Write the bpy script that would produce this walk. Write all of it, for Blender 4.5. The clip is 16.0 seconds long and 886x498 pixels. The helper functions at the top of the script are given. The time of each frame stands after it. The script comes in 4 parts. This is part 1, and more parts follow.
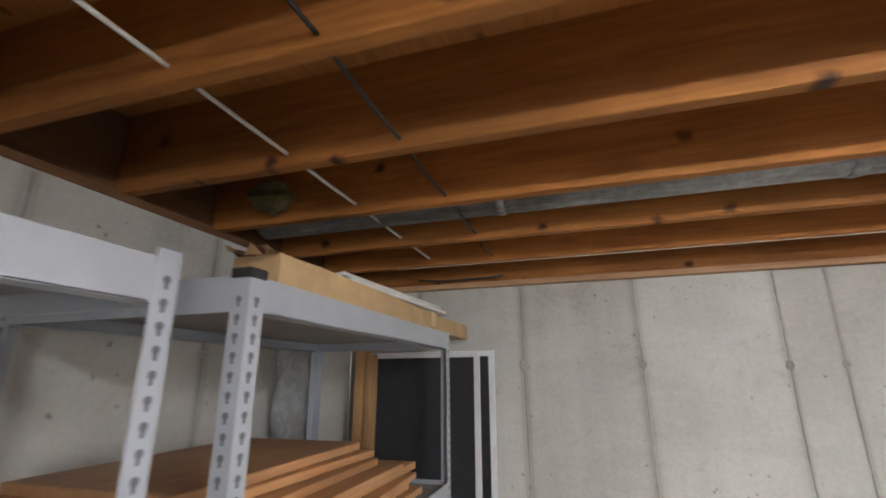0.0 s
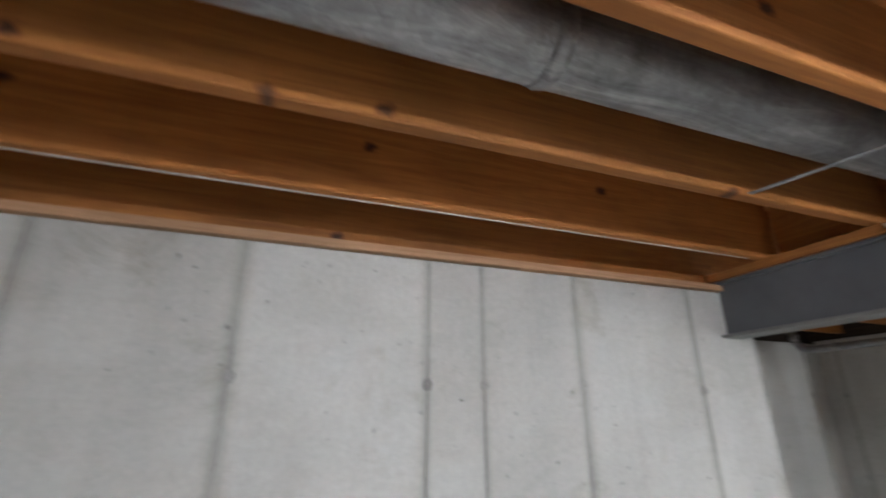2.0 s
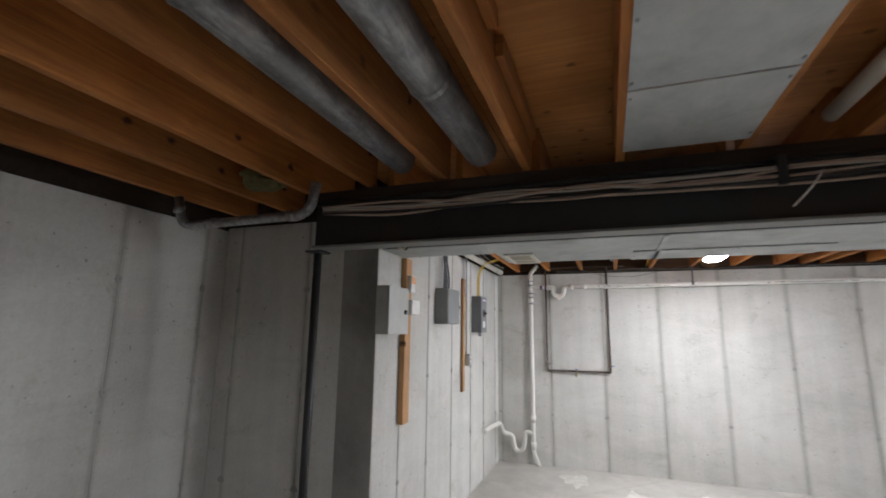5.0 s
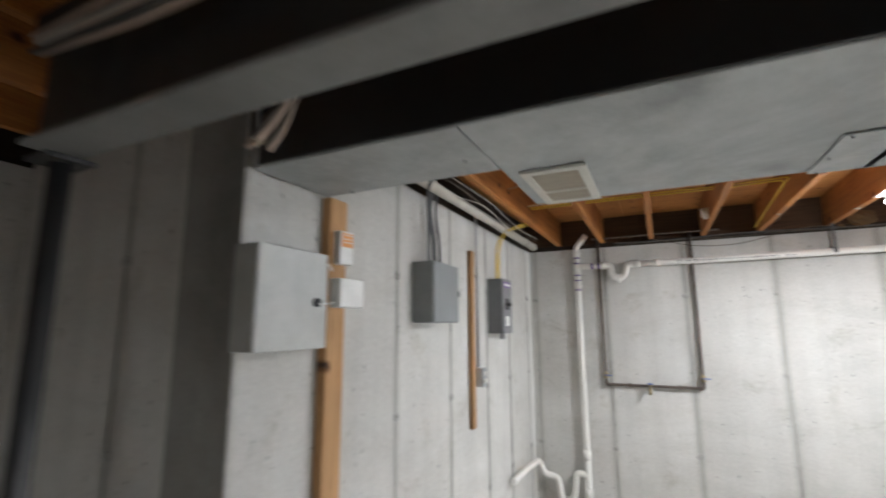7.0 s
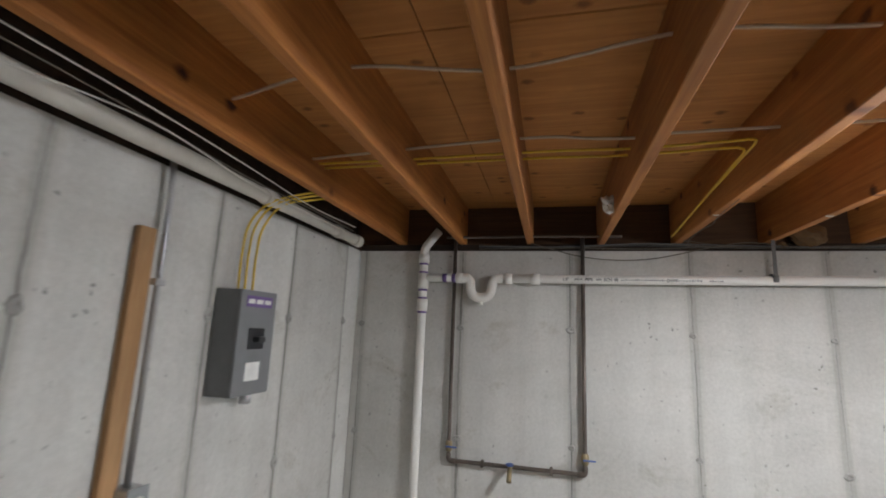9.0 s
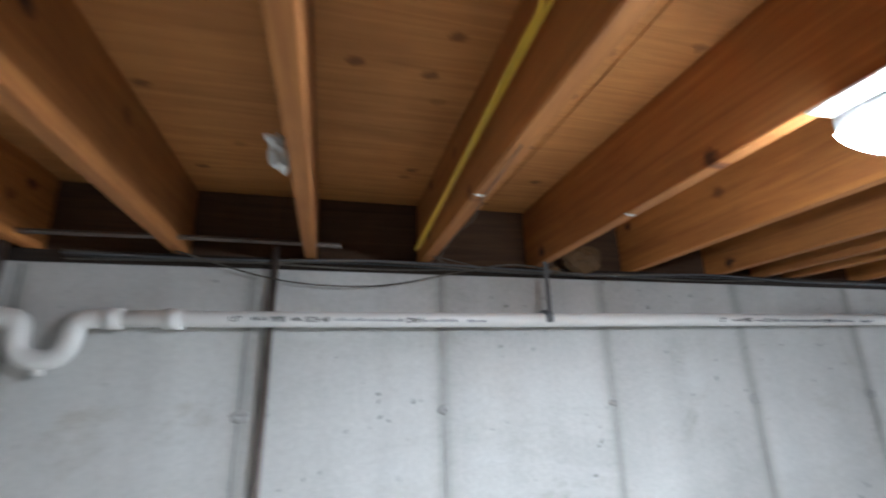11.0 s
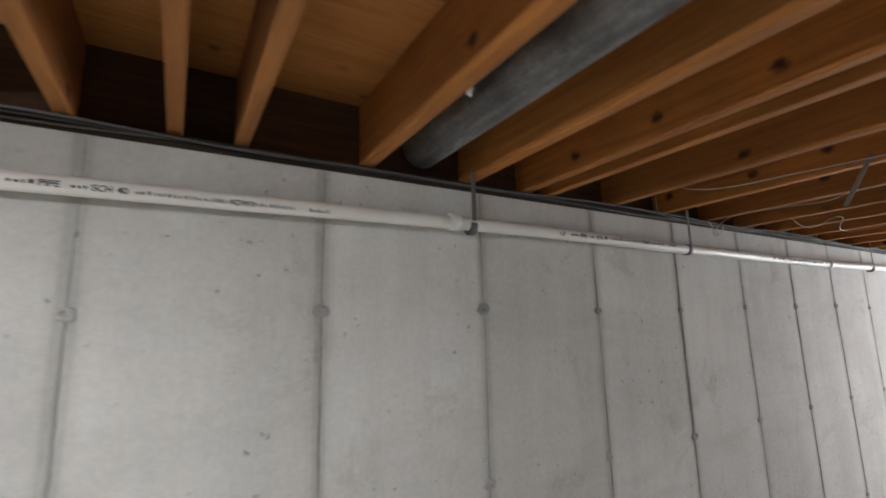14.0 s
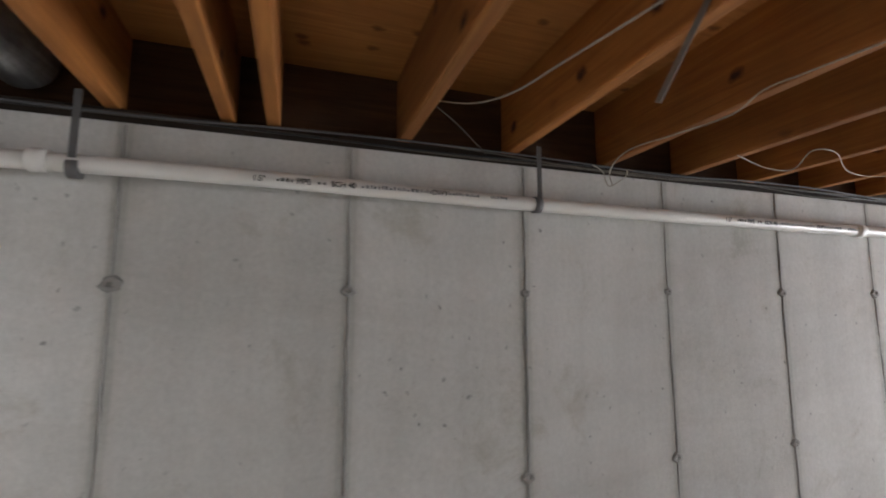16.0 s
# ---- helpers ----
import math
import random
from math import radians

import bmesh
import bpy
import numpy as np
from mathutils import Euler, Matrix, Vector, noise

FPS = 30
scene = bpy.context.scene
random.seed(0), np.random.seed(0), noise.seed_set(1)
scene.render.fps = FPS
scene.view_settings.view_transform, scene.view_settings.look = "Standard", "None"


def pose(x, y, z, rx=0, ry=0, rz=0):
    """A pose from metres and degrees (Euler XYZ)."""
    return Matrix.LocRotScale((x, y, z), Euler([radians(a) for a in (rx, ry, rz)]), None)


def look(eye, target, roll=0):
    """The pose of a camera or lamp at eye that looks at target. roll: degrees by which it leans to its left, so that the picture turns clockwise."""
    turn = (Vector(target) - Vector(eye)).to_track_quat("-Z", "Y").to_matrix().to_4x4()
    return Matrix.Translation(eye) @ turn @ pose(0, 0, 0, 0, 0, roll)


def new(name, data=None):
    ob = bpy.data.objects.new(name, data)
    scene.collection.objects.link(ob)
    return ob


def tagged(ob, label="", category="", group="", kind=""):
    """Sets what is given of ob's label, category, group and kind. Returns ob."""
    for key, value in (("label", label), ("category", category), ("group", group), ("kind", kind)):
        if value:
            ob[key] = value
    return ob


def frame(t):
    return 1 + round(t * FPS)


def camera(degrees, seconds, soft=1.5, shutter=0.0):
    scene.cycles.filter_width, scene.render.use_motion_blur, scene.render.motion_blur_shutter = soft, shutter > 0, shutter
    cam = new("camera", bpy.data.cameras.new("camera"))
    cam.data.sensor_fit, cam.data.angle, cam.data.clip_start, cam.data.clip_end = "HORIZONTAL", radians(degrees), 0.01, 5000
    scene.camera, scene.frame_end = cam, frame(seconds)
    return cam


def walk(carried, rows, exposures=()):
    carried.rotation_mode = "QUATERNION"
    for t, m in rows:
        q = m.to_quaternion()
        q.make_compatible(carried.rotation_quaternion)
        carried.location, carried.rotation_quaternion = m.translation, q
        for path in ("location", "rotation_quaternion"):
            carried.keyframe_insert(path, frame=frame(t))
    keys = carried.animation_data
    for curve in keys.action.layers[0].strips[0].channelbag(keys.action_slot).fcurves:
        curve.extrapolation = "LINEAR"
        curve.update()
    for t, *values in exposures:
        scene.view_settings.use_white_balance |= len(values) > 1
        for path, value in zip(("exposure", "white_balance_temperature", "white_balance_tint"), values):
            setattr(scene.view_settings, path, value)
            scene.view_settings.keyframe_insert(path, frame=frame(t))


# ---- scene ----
cam = camera(88.9, 16.0, soft=1.8, shutter=0.45)
METRES, EYE, TILT, LEAN, TURN = 10.87, 1.73, 0.0, 0.0, 17.1
ROWS = [
    (0.0, 0.0, 0.0, 0.0, 0.1, 15.72, 0.35),
    (0.5, 0.0079, 0.0207, -0.0016, -3.39, 17.02, 0.76),
    (1.0, 0.021, 0.0453, 0.0018, -13.2, 19.35, 0.41),
    (1.5, 0.0421, 0.0612, 0.0003, -22.93, 21.11, 0.0),
    (2.0, 0.0572, 0.0707, -0.0039, -36.91, 19.68, -0.02),
    (2.5, 0.0679, 0.076, -0.0071, -55.34, 17.9, -0.15),
    (3.0, 0.0898, 0.0608, -0.0093, -66.36, 15.87, -0.36),
    (3.5, 0.113, 0.0497, -0.012, -73.42, 12.45, -0.57),
    (4.0, 0.1509, 0.0468, -0.0102, -83.89, 9.64, -0.71),
    (4.5, 0.1899, 0.0383, -0.0132, -90.82, 7.97, -1.62),
    (4.7, 0.2054, 0.0332, -0.0167, -89.76, 8.97, -1.2),
    (6.8, 0.3647, 0.0139, -0.0111, -78.38, 9.58, 0.2),
    (7.0, 0.3767, 0.0093, -0.0129, -81.86, 9.53, 0.35),
    (7.5, 0.418, -0.0066, -0.0119, -88.35, 8.9, -0.46),
    (8.0, 0.4524, -0.0189, -0.0087, -92.73, 9.28, -1.66),
    (8.2, 0.4643, -0.024, -0.0054, -93.04, 9.62, -2.1),
    (10.5, 0.5834, -0.0835, 0.0139, -105.27, 17.26, -0.25),
    (11.0, 0.5989, -0.1025, 0.0154, -121.12, 16.32, 1.35),
    (11.5, 0.6044, -0.1161, 0.0065, -133.34, 15.64, 3.88),
    (12.0, 0.5959, -0.1431, 0.0043, -142.65, 12.97, 6.41),
    (12.5, 0.5964, -0.1731, 0.0011, -144.58, 12.69, 6.13),
    (13.0, 0.5936, -0.2074, 0.0057, -142.39, 12.07, 4.5),
    (13.5, 0.573, -0.2352, 0.0048, -140.06, 10.61, 2.61),
    (14.0, 0.5596, -0.267, 0.0026, -137.5, 9.5, 1.47),
    (14.5, 0.546, -0.2987, 0.0032, -133.46, 8.08, 0.49),
    (15.0, 0.5304, -0.3263, 0.0032, -130.56, 6.88, -0.52),
    (15.5, 0.5262, -0.3603, 0.002, -129.16, 6.95, -0.45),
    (16.0, 0.5186, -0.3926, 0.0029, -125.35, 6.99, -0.17),
]
EXPOSURES = [(0.0, 0.92, 6750, 13), (1.0, 0.83, 6500, 12), (1.5, 0.92, 6200, 12), (2.5, 1.02, 6150, 12), (3.0, 0.68, 6150, 11), (3.5, 0.76, 6150, 11), (4.5, 0.4, 6300, 14), (7.0, 0.5, 6350, 12), (7.5, 0.0, 6350, 12), (8.0, -0.32, 6450, 13),
             (10.5, 0.17, 6450, 11), (11.0, 0.2, 5650, 9), (11.5, -0.6, 5450, 10), (12.0, -0.6, 5750, 8), (12.5, -0.5, 6550, 10), (13.0, 0.0, 6500, 11), (13.5, 0.09, 6500, 12), (14.5, 0.1, 6450, 12), (15.5, 0.08, 6450, 13), (16.0, 0.1, 6450, 14)]
walk(cam, [(t, pose(0, 0, EYE, TILT, LEAN, TURN) @ pose(METRES * x, METRES * y, METRES * z, 90 + pitch, roll, yaw)) for t, x, y, z, yaw, pitch, roll in ROWS], EXPOSURES)

# ---- light ----
world = bpy.data.worlds.new("world")
scene.world = world
world.use_nodes = True
wn = world.node_tree
sky = wn.nodes.new("ShaderNodeTexSky")
sky.sky_type = "NISHITA"
sky.sun_disc = False
sky.sun_elevation, sky.sun_rotation = radians(38), radians(200)
wn.links.new(sky.outputs[0], wn.nodes["Background"].inputs[0])
wn.nodes["Background"].inputs[1].default_value = 0.12
sun = new("sun", bpy.data.lights.new("sun", "SUN"))
sun.data.energy, sun.data.angle, sun.data.color = 2.5, radians(0.6), (1.0, 0.95, 0.88)
sun.matrix_world = look((0, 0, 20), (-3, 8, 8))
LAMP_W, LAMP_E = (1.2, -0.28, 2.19), (6.66, 0.1, 2.215)
LAMP_WATTS = (42.0, 60.0)
LAMP_COLOR = (0.93, 0.97, 1.0, 1)
WINDOW_WATTS, DOOR_WATTS = 24.0, 104.0

# ---- fitted plan ----
XW, XE, YN, YR, YS = -1.27, 8.04, 2.35, 3.58, -8.0
XJOG, XRET = 2.35, 4.775            # the recess in the north wall
JZ, JH, JW = 2.295, 0.235, 0.038    # joists: underside, depth, thickness
TOP = 2.255                         # top of the concrete
B1, B2 = 2.215, 4.385               # middle lines of the two steel beams


# ---- materials ----
def material(name, rough=0.6, metal=0.0):
    m = bpy.data.materials.new(name)
    m.use_nodes = True
    nt = m.node_tree
    b = nt.nodes["Principled BSDF"]
    b.inputs["Roughness"].default_value, b.inputs["Metallic"].default_value = rough, metal
    return m, nt, b


def node(nt, kind, **sockets):
    n = nt.nodes.new(kind)
    for k, v in sockets.items():
        n.inputs[k].default_value = v
    return n


def mapped(nt, scale, shuffle=0.0, local=False):
    """World place, scaled; shuffled from object to object."""
    if local:
        src = nt.nodes.new("ShaderNodeTexCoord").outputs["Object"]
    else:
        src = nt.nodes.new("ShaderNodeNewGeometry").outputs["Position"]
    if shuffle:
        info = nt.nodes.new("ShaderNodeObjectInfo")
        mul = nt.nodes.new("ShaderNodeMath")
        mul.operation = "MULTIPLY"
        mul.inputs[1].default_value = shuffle
        nt.links.new(info.outputs["Random"], mul.inputs[0])
        add = nt.nodes.new("ShaderNodeVectorMath")
        nt.links.new(src, add.inputs[0])
        nt.links.new(mul.outputs[0], add.inputs[1])
        src = add.outputs[0]
    mp = nt.nodes.new("ShaderNodeMapping")
    mp.inputs["Scale"].default_value = scale
    nt.links.new(src, mp.inputs["Vector"])
    return mp.outputs[0]


def flattened(nt):
    """World place laid flat on upright walls: along the wall, and up."""
    xyz = nt.nodes.new("ShaderNodeSeparateXYZ")
    nt.links.new(nt.nodes.new("ShaderNodeNewGeometry").outputs["Position"], xyz.inputs[0])
    add = nt.nodes.new("ShaderNodeMath")
    nt.links.new(xyz.outputs[0], add.inputs[0])
    nt.links.new(xyz.outputs[1], add.inputs[1])
    out = nt.nodes.new("ShaderNodeCombineXYZ")
    nt.links.new(add.outputs[0], out.inputs[0])
    nt.links.new(xyz.outputs[2], out.inputs[1])
    return out.outputs[0]


def noise_of(nt, vec, scale, detail=4.0, rough=0.6, distort=0.0):
    n = node(nt, "ShaderNodeTexNoise", Scale=scale, Detail=detail, Roughness=rough, Distortion=distort)
    nt.links.new(vec, n.inputs["Vector"])
    return n.outputs["Fac"]


def ramp(nt, fac, *stops):
    r = nt.nodes.new("ShaderNodeValToRGB")
    e = r.color_ramp.elements
    while len(e) < len(stops):
        e.new(0.5)
    for el, (p, c) in zip(e, stops):
        el.position = p
        el.color = (*c, 1) if len(c) == 3 else c
    nt.links.new(fac, r.inputs[0])
    return r.outputs[0]


def mix(nt, a, b, fac, mode="MIX"):
    n = nt.nodes.new("ShaderNodeMix")
    n.data_type, n.blend_type = "RGBA", mode
    for sock, v in ((n.inputs[0], fac), (n.inputs[6], a), (n.inputs[7], b)):
        if isinstance(v, (int, float)):
            sock.default_value = v
        elif isinstance(v, tuple):
            sock.default_value = (*v, 1) if len(v) == 3 else v
        else:
            nt.links.new(v, sock)
    return n.outputs[2]


def bump(nt, b, height, strength=0.3, distance=0.01):
    n = nt.nodes.new("ShaderNodeBump")
    n.inputs["Strength"].default_value, n.inputs["Distance"].default_value = strength, distance
    nt.links.new(height, n.inputs["Height"])
    nt.links.new(n.outputs[0], b.inputs["Normal"])


def grey(v):
    return (v, v, v)


def concrete(name, base, stain, spots=True, edge=""):
    m, nt, b = material(name, 0.85)
    p = mapped(nt, (1, 1, 1), 3.0)
    big = noise_of(nt, p, 1.3, 5, 0.6, 0.4)
    col = ramp(nt, big, (0.3, stain), (0.62, base))
    streak = noise_of(nt, mapped(nt, (7, 7, 0.55), 5.0), 1.0, 4, 0.6)
    col = mix(nt, col, ramp(nt, streak, (0.36, grey(0.8)), (0.6, grey(1.0))), 0.42, "MULTIPLY")
    fine = noise_of(nt, p, 60, 4, 0.7)
    col = mix(nt, col, ramp(nt, fine, (0.3, grey(0.86)), (0.7, grey(1.06))), 0.7, "MULTIPLY")
    mid = noise_of(nt, p, 9, 5, 0.65)
    if spots:
        flat = flattened(nt)
        v = node(nt, "ShaderNodeTexVoronoi", Scale=19.0, Randomness=1.0)
        warp = nt.nodes.new("ShaderNodeVectorMath")
        warp.operation = "MULTIPLY_ADD"
        wob = node(nt, "ShaderNodeTexNoise", Scale=30.0, Detail=3.0)
        nt.links.new(flat, wob.inputs["Vector"])
        nt.links.new(wob.outputs["Color"], warp.inputs[0])
        warp.inputs[1].default_value = (0.035, 0.035, 0.0)
        nt.links.new(flat, warp.inputs[2])
        nt.links.new(warp.outputs[0], v.inputs["Vector"])
        hole = ramp(nt, v.outputs["Distance"], (0.05, grey(0.45)), (0.16, grey(1.0)))
        keep = ramp(nt, noise_of(nt, flat, 2.3, 6, 0.8), (0.47, grey(0.0)), (0.56, grey(1.0)))
        dirt = noise_of(nt, flat, 3.1, 7, 0.72, 0.6)
        col = mix(nt, col, ramp(nt, dirt, (0.57, grey(1.0)), (0.7, (0.76, 0.735, 0.68))), 0.8, "MULTIPLY")
        col = mix(nt, col, mix(nt, col, hole, 1.0, "MULTIPLY"), keep)
    if edge:
        # grout and damp marks that run up the form joints, wider and narrower with height
        split = nt.nodes.new("ShaderNodeSeparateXYZ")
        nt.links.new(nt.nodes.new("ShaderNodeTexCoord").outputs["Generated"], split.inputs[0])
        far = node(nt, "ShaderNodeMath")
        far.operation = "PINGPONG"
        far.inputs[1].default_value = 0.5
        nt.links.new(split.outputs[edge], far.inputs[0])
        wide = node(nt, "ShaderNodeMath")
        wide.operation = "MULTIPLY_ADD"
        wide.inputs[1].default_value = -0.05
        nt.links.new(noise_of(nt, mapped(nt, (2.2, 2.2, 1.5), 7.0), 1.0, 6, 0.62), wide.inputs[0])
        nt.links.new(far.outputs[0], wide.inputs[2])
        band = ramp(nt, wide.outputs[0], (0.0, (0.74, 0.732, 0.71)), (0.012, (0.91, 0.905, 0.89)), (0.05, grey(1.0)))
        col = mix(nt, col, band, 0.85, "MULTIPLY")
        low = noise_of(nt, mapped(nt, (0.9, 0.9, 2.6), 6.0), 1.0, 5, 0.7, 0.8)
        col = mix(nt, col, ramp(nt, low, (0.36, (0.84, 0.835, 0.815)), (0.52, grey(1.0)), (0.68, grey(1.07))), 0.5, "MULTIPLY")
    info = nt.nodes.new("ShaderNodeObjectInfo")
    col = mix(nt, col, ramp(nt, info.outputs["Random"], (0.0, (0.88, 0.875, 0.86)), (1.0, (1.04, 1.04, 1.035))), 1.0, "MULTIPLY")
    nt.links.new(col, b.inputs["Base Color"])
    bump(nt, b, mix(nt, fine, mid, 0.5), 0.35, 0.006)
    return m


def timber(name, light, dark, along="x", rough=0.78, knots=True, kscale=None, kedge=0.04):
    m, nt, b = material(name, rough)
    sc = {"x": (0.9, 16, 16), "y": (16, 0.9, 16), "z": (16, 16, 0.9)}[along]
    kn = {"x": (4.2, 0, 5.2), "y": (5.2, 4.2, 0), "z": (5.2, 0, 4.2)}[along] if kscale is None else kscale
    p = mapped(nt, sc, 9.0)
    grain = noise_of(nt, p, 1.6, 6, 0.6, 1.6)
    fine = noise_of(nt, p, 9, 3, 0.7)
    col = ramp(nt, grain, (0.3, dark), (0.5, tuple((a + c) / 2 for a, c in zip(light, dark))), (0.68, light))
    col = mix(nt, col, ramp(nt, fine, (0.3, grey(0.8)), (0.7, grey(1.08))), 0.7 if kscale is None else 0.3, "MULTIPLY")
    if knots:
        v = node(nt, "ShaderNodeTexVoronoi", Scale=1.0, Randomness=1.0)
        v.voronoi_dimensions = "2D"
        apart, onto = nt.nodes.new("ShaderNodeSeparateXYZ"), nt.nodes.new("ShaderNodeCombineXYZ")
        nt.links.new(mapped(nt, kn, 13.0), apart.inputs[0])
        nt.links.new(apart.outputs["X"], onto.inputs["X"])
        nt.links.new(apart.outputs["Y" if along == "y" else "Z"], onto.inputs["Y"])
        warp = nt.nodes.new("ShaderNodeVectorMath")
        warp.operation = "MULTIPLY_ADD"
        wob = node(nt, "ShaderNodeTexNoise", Scale=7.0, Detail=3.0)
        nt.links.new(onto.outputs[0], wob.inputs["Vector"])
        nt.links.new(wob.outputs["Color"], warp.inputs[0])
        warp.inputs[1].default_value = (0.16, 0.16, 0.0)
        nt.links.new(onto.outputs[0], warp.inputs[2])
        nt.links.new(warp.outputs[0], v.inputs["Vector"])
        clear = col
        col = mix(nt, col, ramp(nt, v.outputs["Distance"], (kedge, (0.08, 0.045, 0.03)), (kedge * 1.8, (0.45, 0.36, 0.3)), (kedge * (3.0 if kscale is None else 2.6), grey(1.0))), 0.95 if kscale is None else 0.6, "MULTIPLY")
        col = mix(nt, clear, col, ramp(nt, v.outputs["Color"], (0.6, grey(0.0)), (0.68, grey(1.0))))
    blot = noise_of(nt, mapped(nt, (1, 1, 1), 4.0), 2.2, 4, 0.6)
    col = mix(nt, col, ramp(nt, blot, (0.35, grey(0.72)), (0.6, grey(1.05))), 0.7, "MULTIPLY")
    info = nt.nodes.new("ShaderNodeObjectInfo")
    col = mix(nt, col, ramp(nt, info.outputs["Random"], (0.0, (0.82, 0.8, 0.78)), (1.0, (1.08, 1.05, 1.0))), 1.0, "MULTIPLY")
    nt.links.new(col, b.inputs["Base Color"])
    bump(nt, b, fine, 0.12, 0.002)
    return m


def plain(name, color, rough=0.5, metal=0.0, vary=0.12, scale=14.0, bumps=0.1):
    m, nt, b = material(name, rough, metal)
    p = mapped(nt, (1, 1, 1), 2.0)
    n = noise_of(nt, p, scale, 5, 0.65)
    n2 = noise_of(nt, p, scale * 0.18, 3, 0.6)
    col = mix(nt, (*color, 1), ramp(nt, n, (0.3, grey(1 - vary)), (0.7, grey(1 + vary * 0.5))), 1.0, "MULTIPLY")
    col = mix(nt, col, ramp(nt, n2, (0.35, grey(1 - vary)), (0.65, grey(1.0))), 1.0, "MULTIPLY")
    nt.links.new(col, b.inputs["Base Color"])
    nt.links.new(ramp(nt, n, (0.3, grey(max(0.05, rough - 0.1))), (0.7, grey(min(1, rough + 0.12)))), b.inputs["Roughness"])
    bump(nt, b, n, bumps, 0.003)
    return m


def galvanised(name, tone=0.55):
    m, nt, b = material(name, 0.5, 0.75)
    p = mapped(nt, (1, 1, 1), 2.0)
    v = node(nt, "ShaderNodeTexVoronoi", Scale=55.0)
    nt.links.new(p, v.inputs["Vector"])
    col = mix(nt, ramp(nt, v.outputs["Color"], (0.0, grey(tone * 0.8)), (1.0, (tone, tone * 1.02, tone * 1.04))), ramp(nt, noise_of(nt, p, 3.5, 6, 0.75), (0.34, grey(0.45)), (0.6, grey(1.1))), 0.85, "MULTIPLY")
    worn = noise_of(nt, mapped(nt, (2.6, 17, 17), 4.0), 1.0, 6, 0.7, 1.2)
    col = mix(nt, col, ramp(nt, worn, (0.36, grey(0.62)), (0.52, grey(1.0)), (0.66, grey(1.55))), 0.8, "MULTIPLY")
    nt.links.new(col, b.inputs["Base Color"])
    nt.links.new(ramp(nt, noise_of(nt, p, 7, 4), (0.3, grey(0.42)), (0.7, grey(0.66))), b.inputs["Roughness"])
    bump(nt, b, noise_of(nt, p, 5, 3), 0.15, 0.01)
    return m


def smudged(name, color, rough, metal):
    m, nt, b = material(name, rough, metal)
    p = mapped(nt, (1, 1, 1), 2.0)
    n = noise_of(nt, p, 7, 6, 0.7)
    col = mix(nt, (*color, 1), ramp(nt, n, (0.3, grey(0.78)), (0.7, grey(1.08))), 1.0, "MULTIPLY")
    v = node(nt, "ShaderNodeTexVoronoi", Scale=3.0, Randomness=1.0)
    v.voronoi_dimensions = "2D"
    wob = nt.nodes.new("ShaderNodeVectorMath")
    wob.operation = "MULTIPLY_ADD"
    w = node(nt, "ShaderNodeTexNoise", Scale=9.0, Detail=4.0)
    nt.links.new(p, w.inputs["Vector"])
    nt.links.new(w.outputs["Color"], wob.inputs[0])
    wob.inputs[1].default_value = (0.12, 0.12, 0.12)
    nt.links.new(p, wob.inputs[2])
    nt.links.new(wob.outputs[0], v.inputs["Vector"])
    spot = mix(nt, col, ramp(nt, v.outputs["Distance"], (0.06, grey(0.72)), (0.26, grey(1.0))), 1.0, "MULTIPLY")
    col = mix(nt, col, spot, ramp(nt, v.outputs["Color"], (0.5, grey(0.0)), (0.62, grey(1.0))))
    col = mix(nt, col, ramp(nt, noise_of(nt, p, 1.7, 7, 0.75, 0.5), (0.36, grey(0.74)), (0.52, grey(1.0)), (0.66, grey(1.12))), 0.8, "MULTIPLY")
    nt.links.new(col, b.inputs["Base Color"])
    nt.links.new(ramp(nt, n, (0.3, grey(0.45)), (0.7, grey(0.68))), b.inputs["Roughness"])
    bump(nt, b, noise_of(nt, p, 2.5, 2), 0.12, 0.01)
    return m


def glowing(name, color, strength):
    m, nt, b = material(name, 0.4)
    b.inputs["Base Color"].default_value = (0.9, 0.9, 0.9, 1)
    b.inputs["Emission Color"].default_value = color
    b.inputs["Emission Strength"].default_value = strength
    return m


M_WALL = concrete("poured_concrete", (0.62, 0.61, 0.58), (0.53, 0.52, 0.492))
M_WALLX = concrete("poured_concrete_along_x", (0.62, 0.61, 0.58), (0.53, 0.52, 0.492), True, "X")
M_WALLY = concrete("poured_concrete_along_y", (0.62, 0.61, 0.58), (0.53, 0.52, 0.492), True, "Y")
M_SEAM = concrete("concrete_seam", (0.4, 0.39, 0.365), (0.19, 0.183, 0.17), False)
M_TIE = concrete("tie_patch_concrete", (0.42, 0.41, 0.385), (0.28, 0.272, 0.256), False)
M_FLOOR = concrete("floor_concrete", (0.5, 0.48, 0.44), (0.36, 0.34, 0.31))
M_JOIST = timber("joist_fir", (0.485, 0.194, 0.041), (0.31, 0.11, 0.021), "x")
M_JOISTY = timber("cross_fir", (0.485, 0.194, 0.041), (0.31, 0.11, 0.021), "y")
M_PLY = timber("subfloor_plywood", (0.56, 0.25, 0.066), (0.4, 0.163, 0.04), "y", 0.8, True, (9.0, 6.5, 0), 0.06)
M_SILL = timber("sill_pine", (0.55, 0.34, 0.2), (0.4, 0.22, 0.12), "x")
M_STUD = timber("stud_pine", (0.55, 0.33, 0.16), (0.38, 0.2, 0.085), "z")
M_BOARD = timber("shelf_boards", (0.62, 0.34, 0.16), (0.5, 0.25, 0.11), "y", 0.5, False)
# rim and sill browns: black dirt plus the shade at the joist ends, as colour
M_DARKWOOD = timber("dirty_shaded_rim_board", (0.05, 0.03, 0.018), (0.022, 0.014, 0.009), "y", 0.9, False)
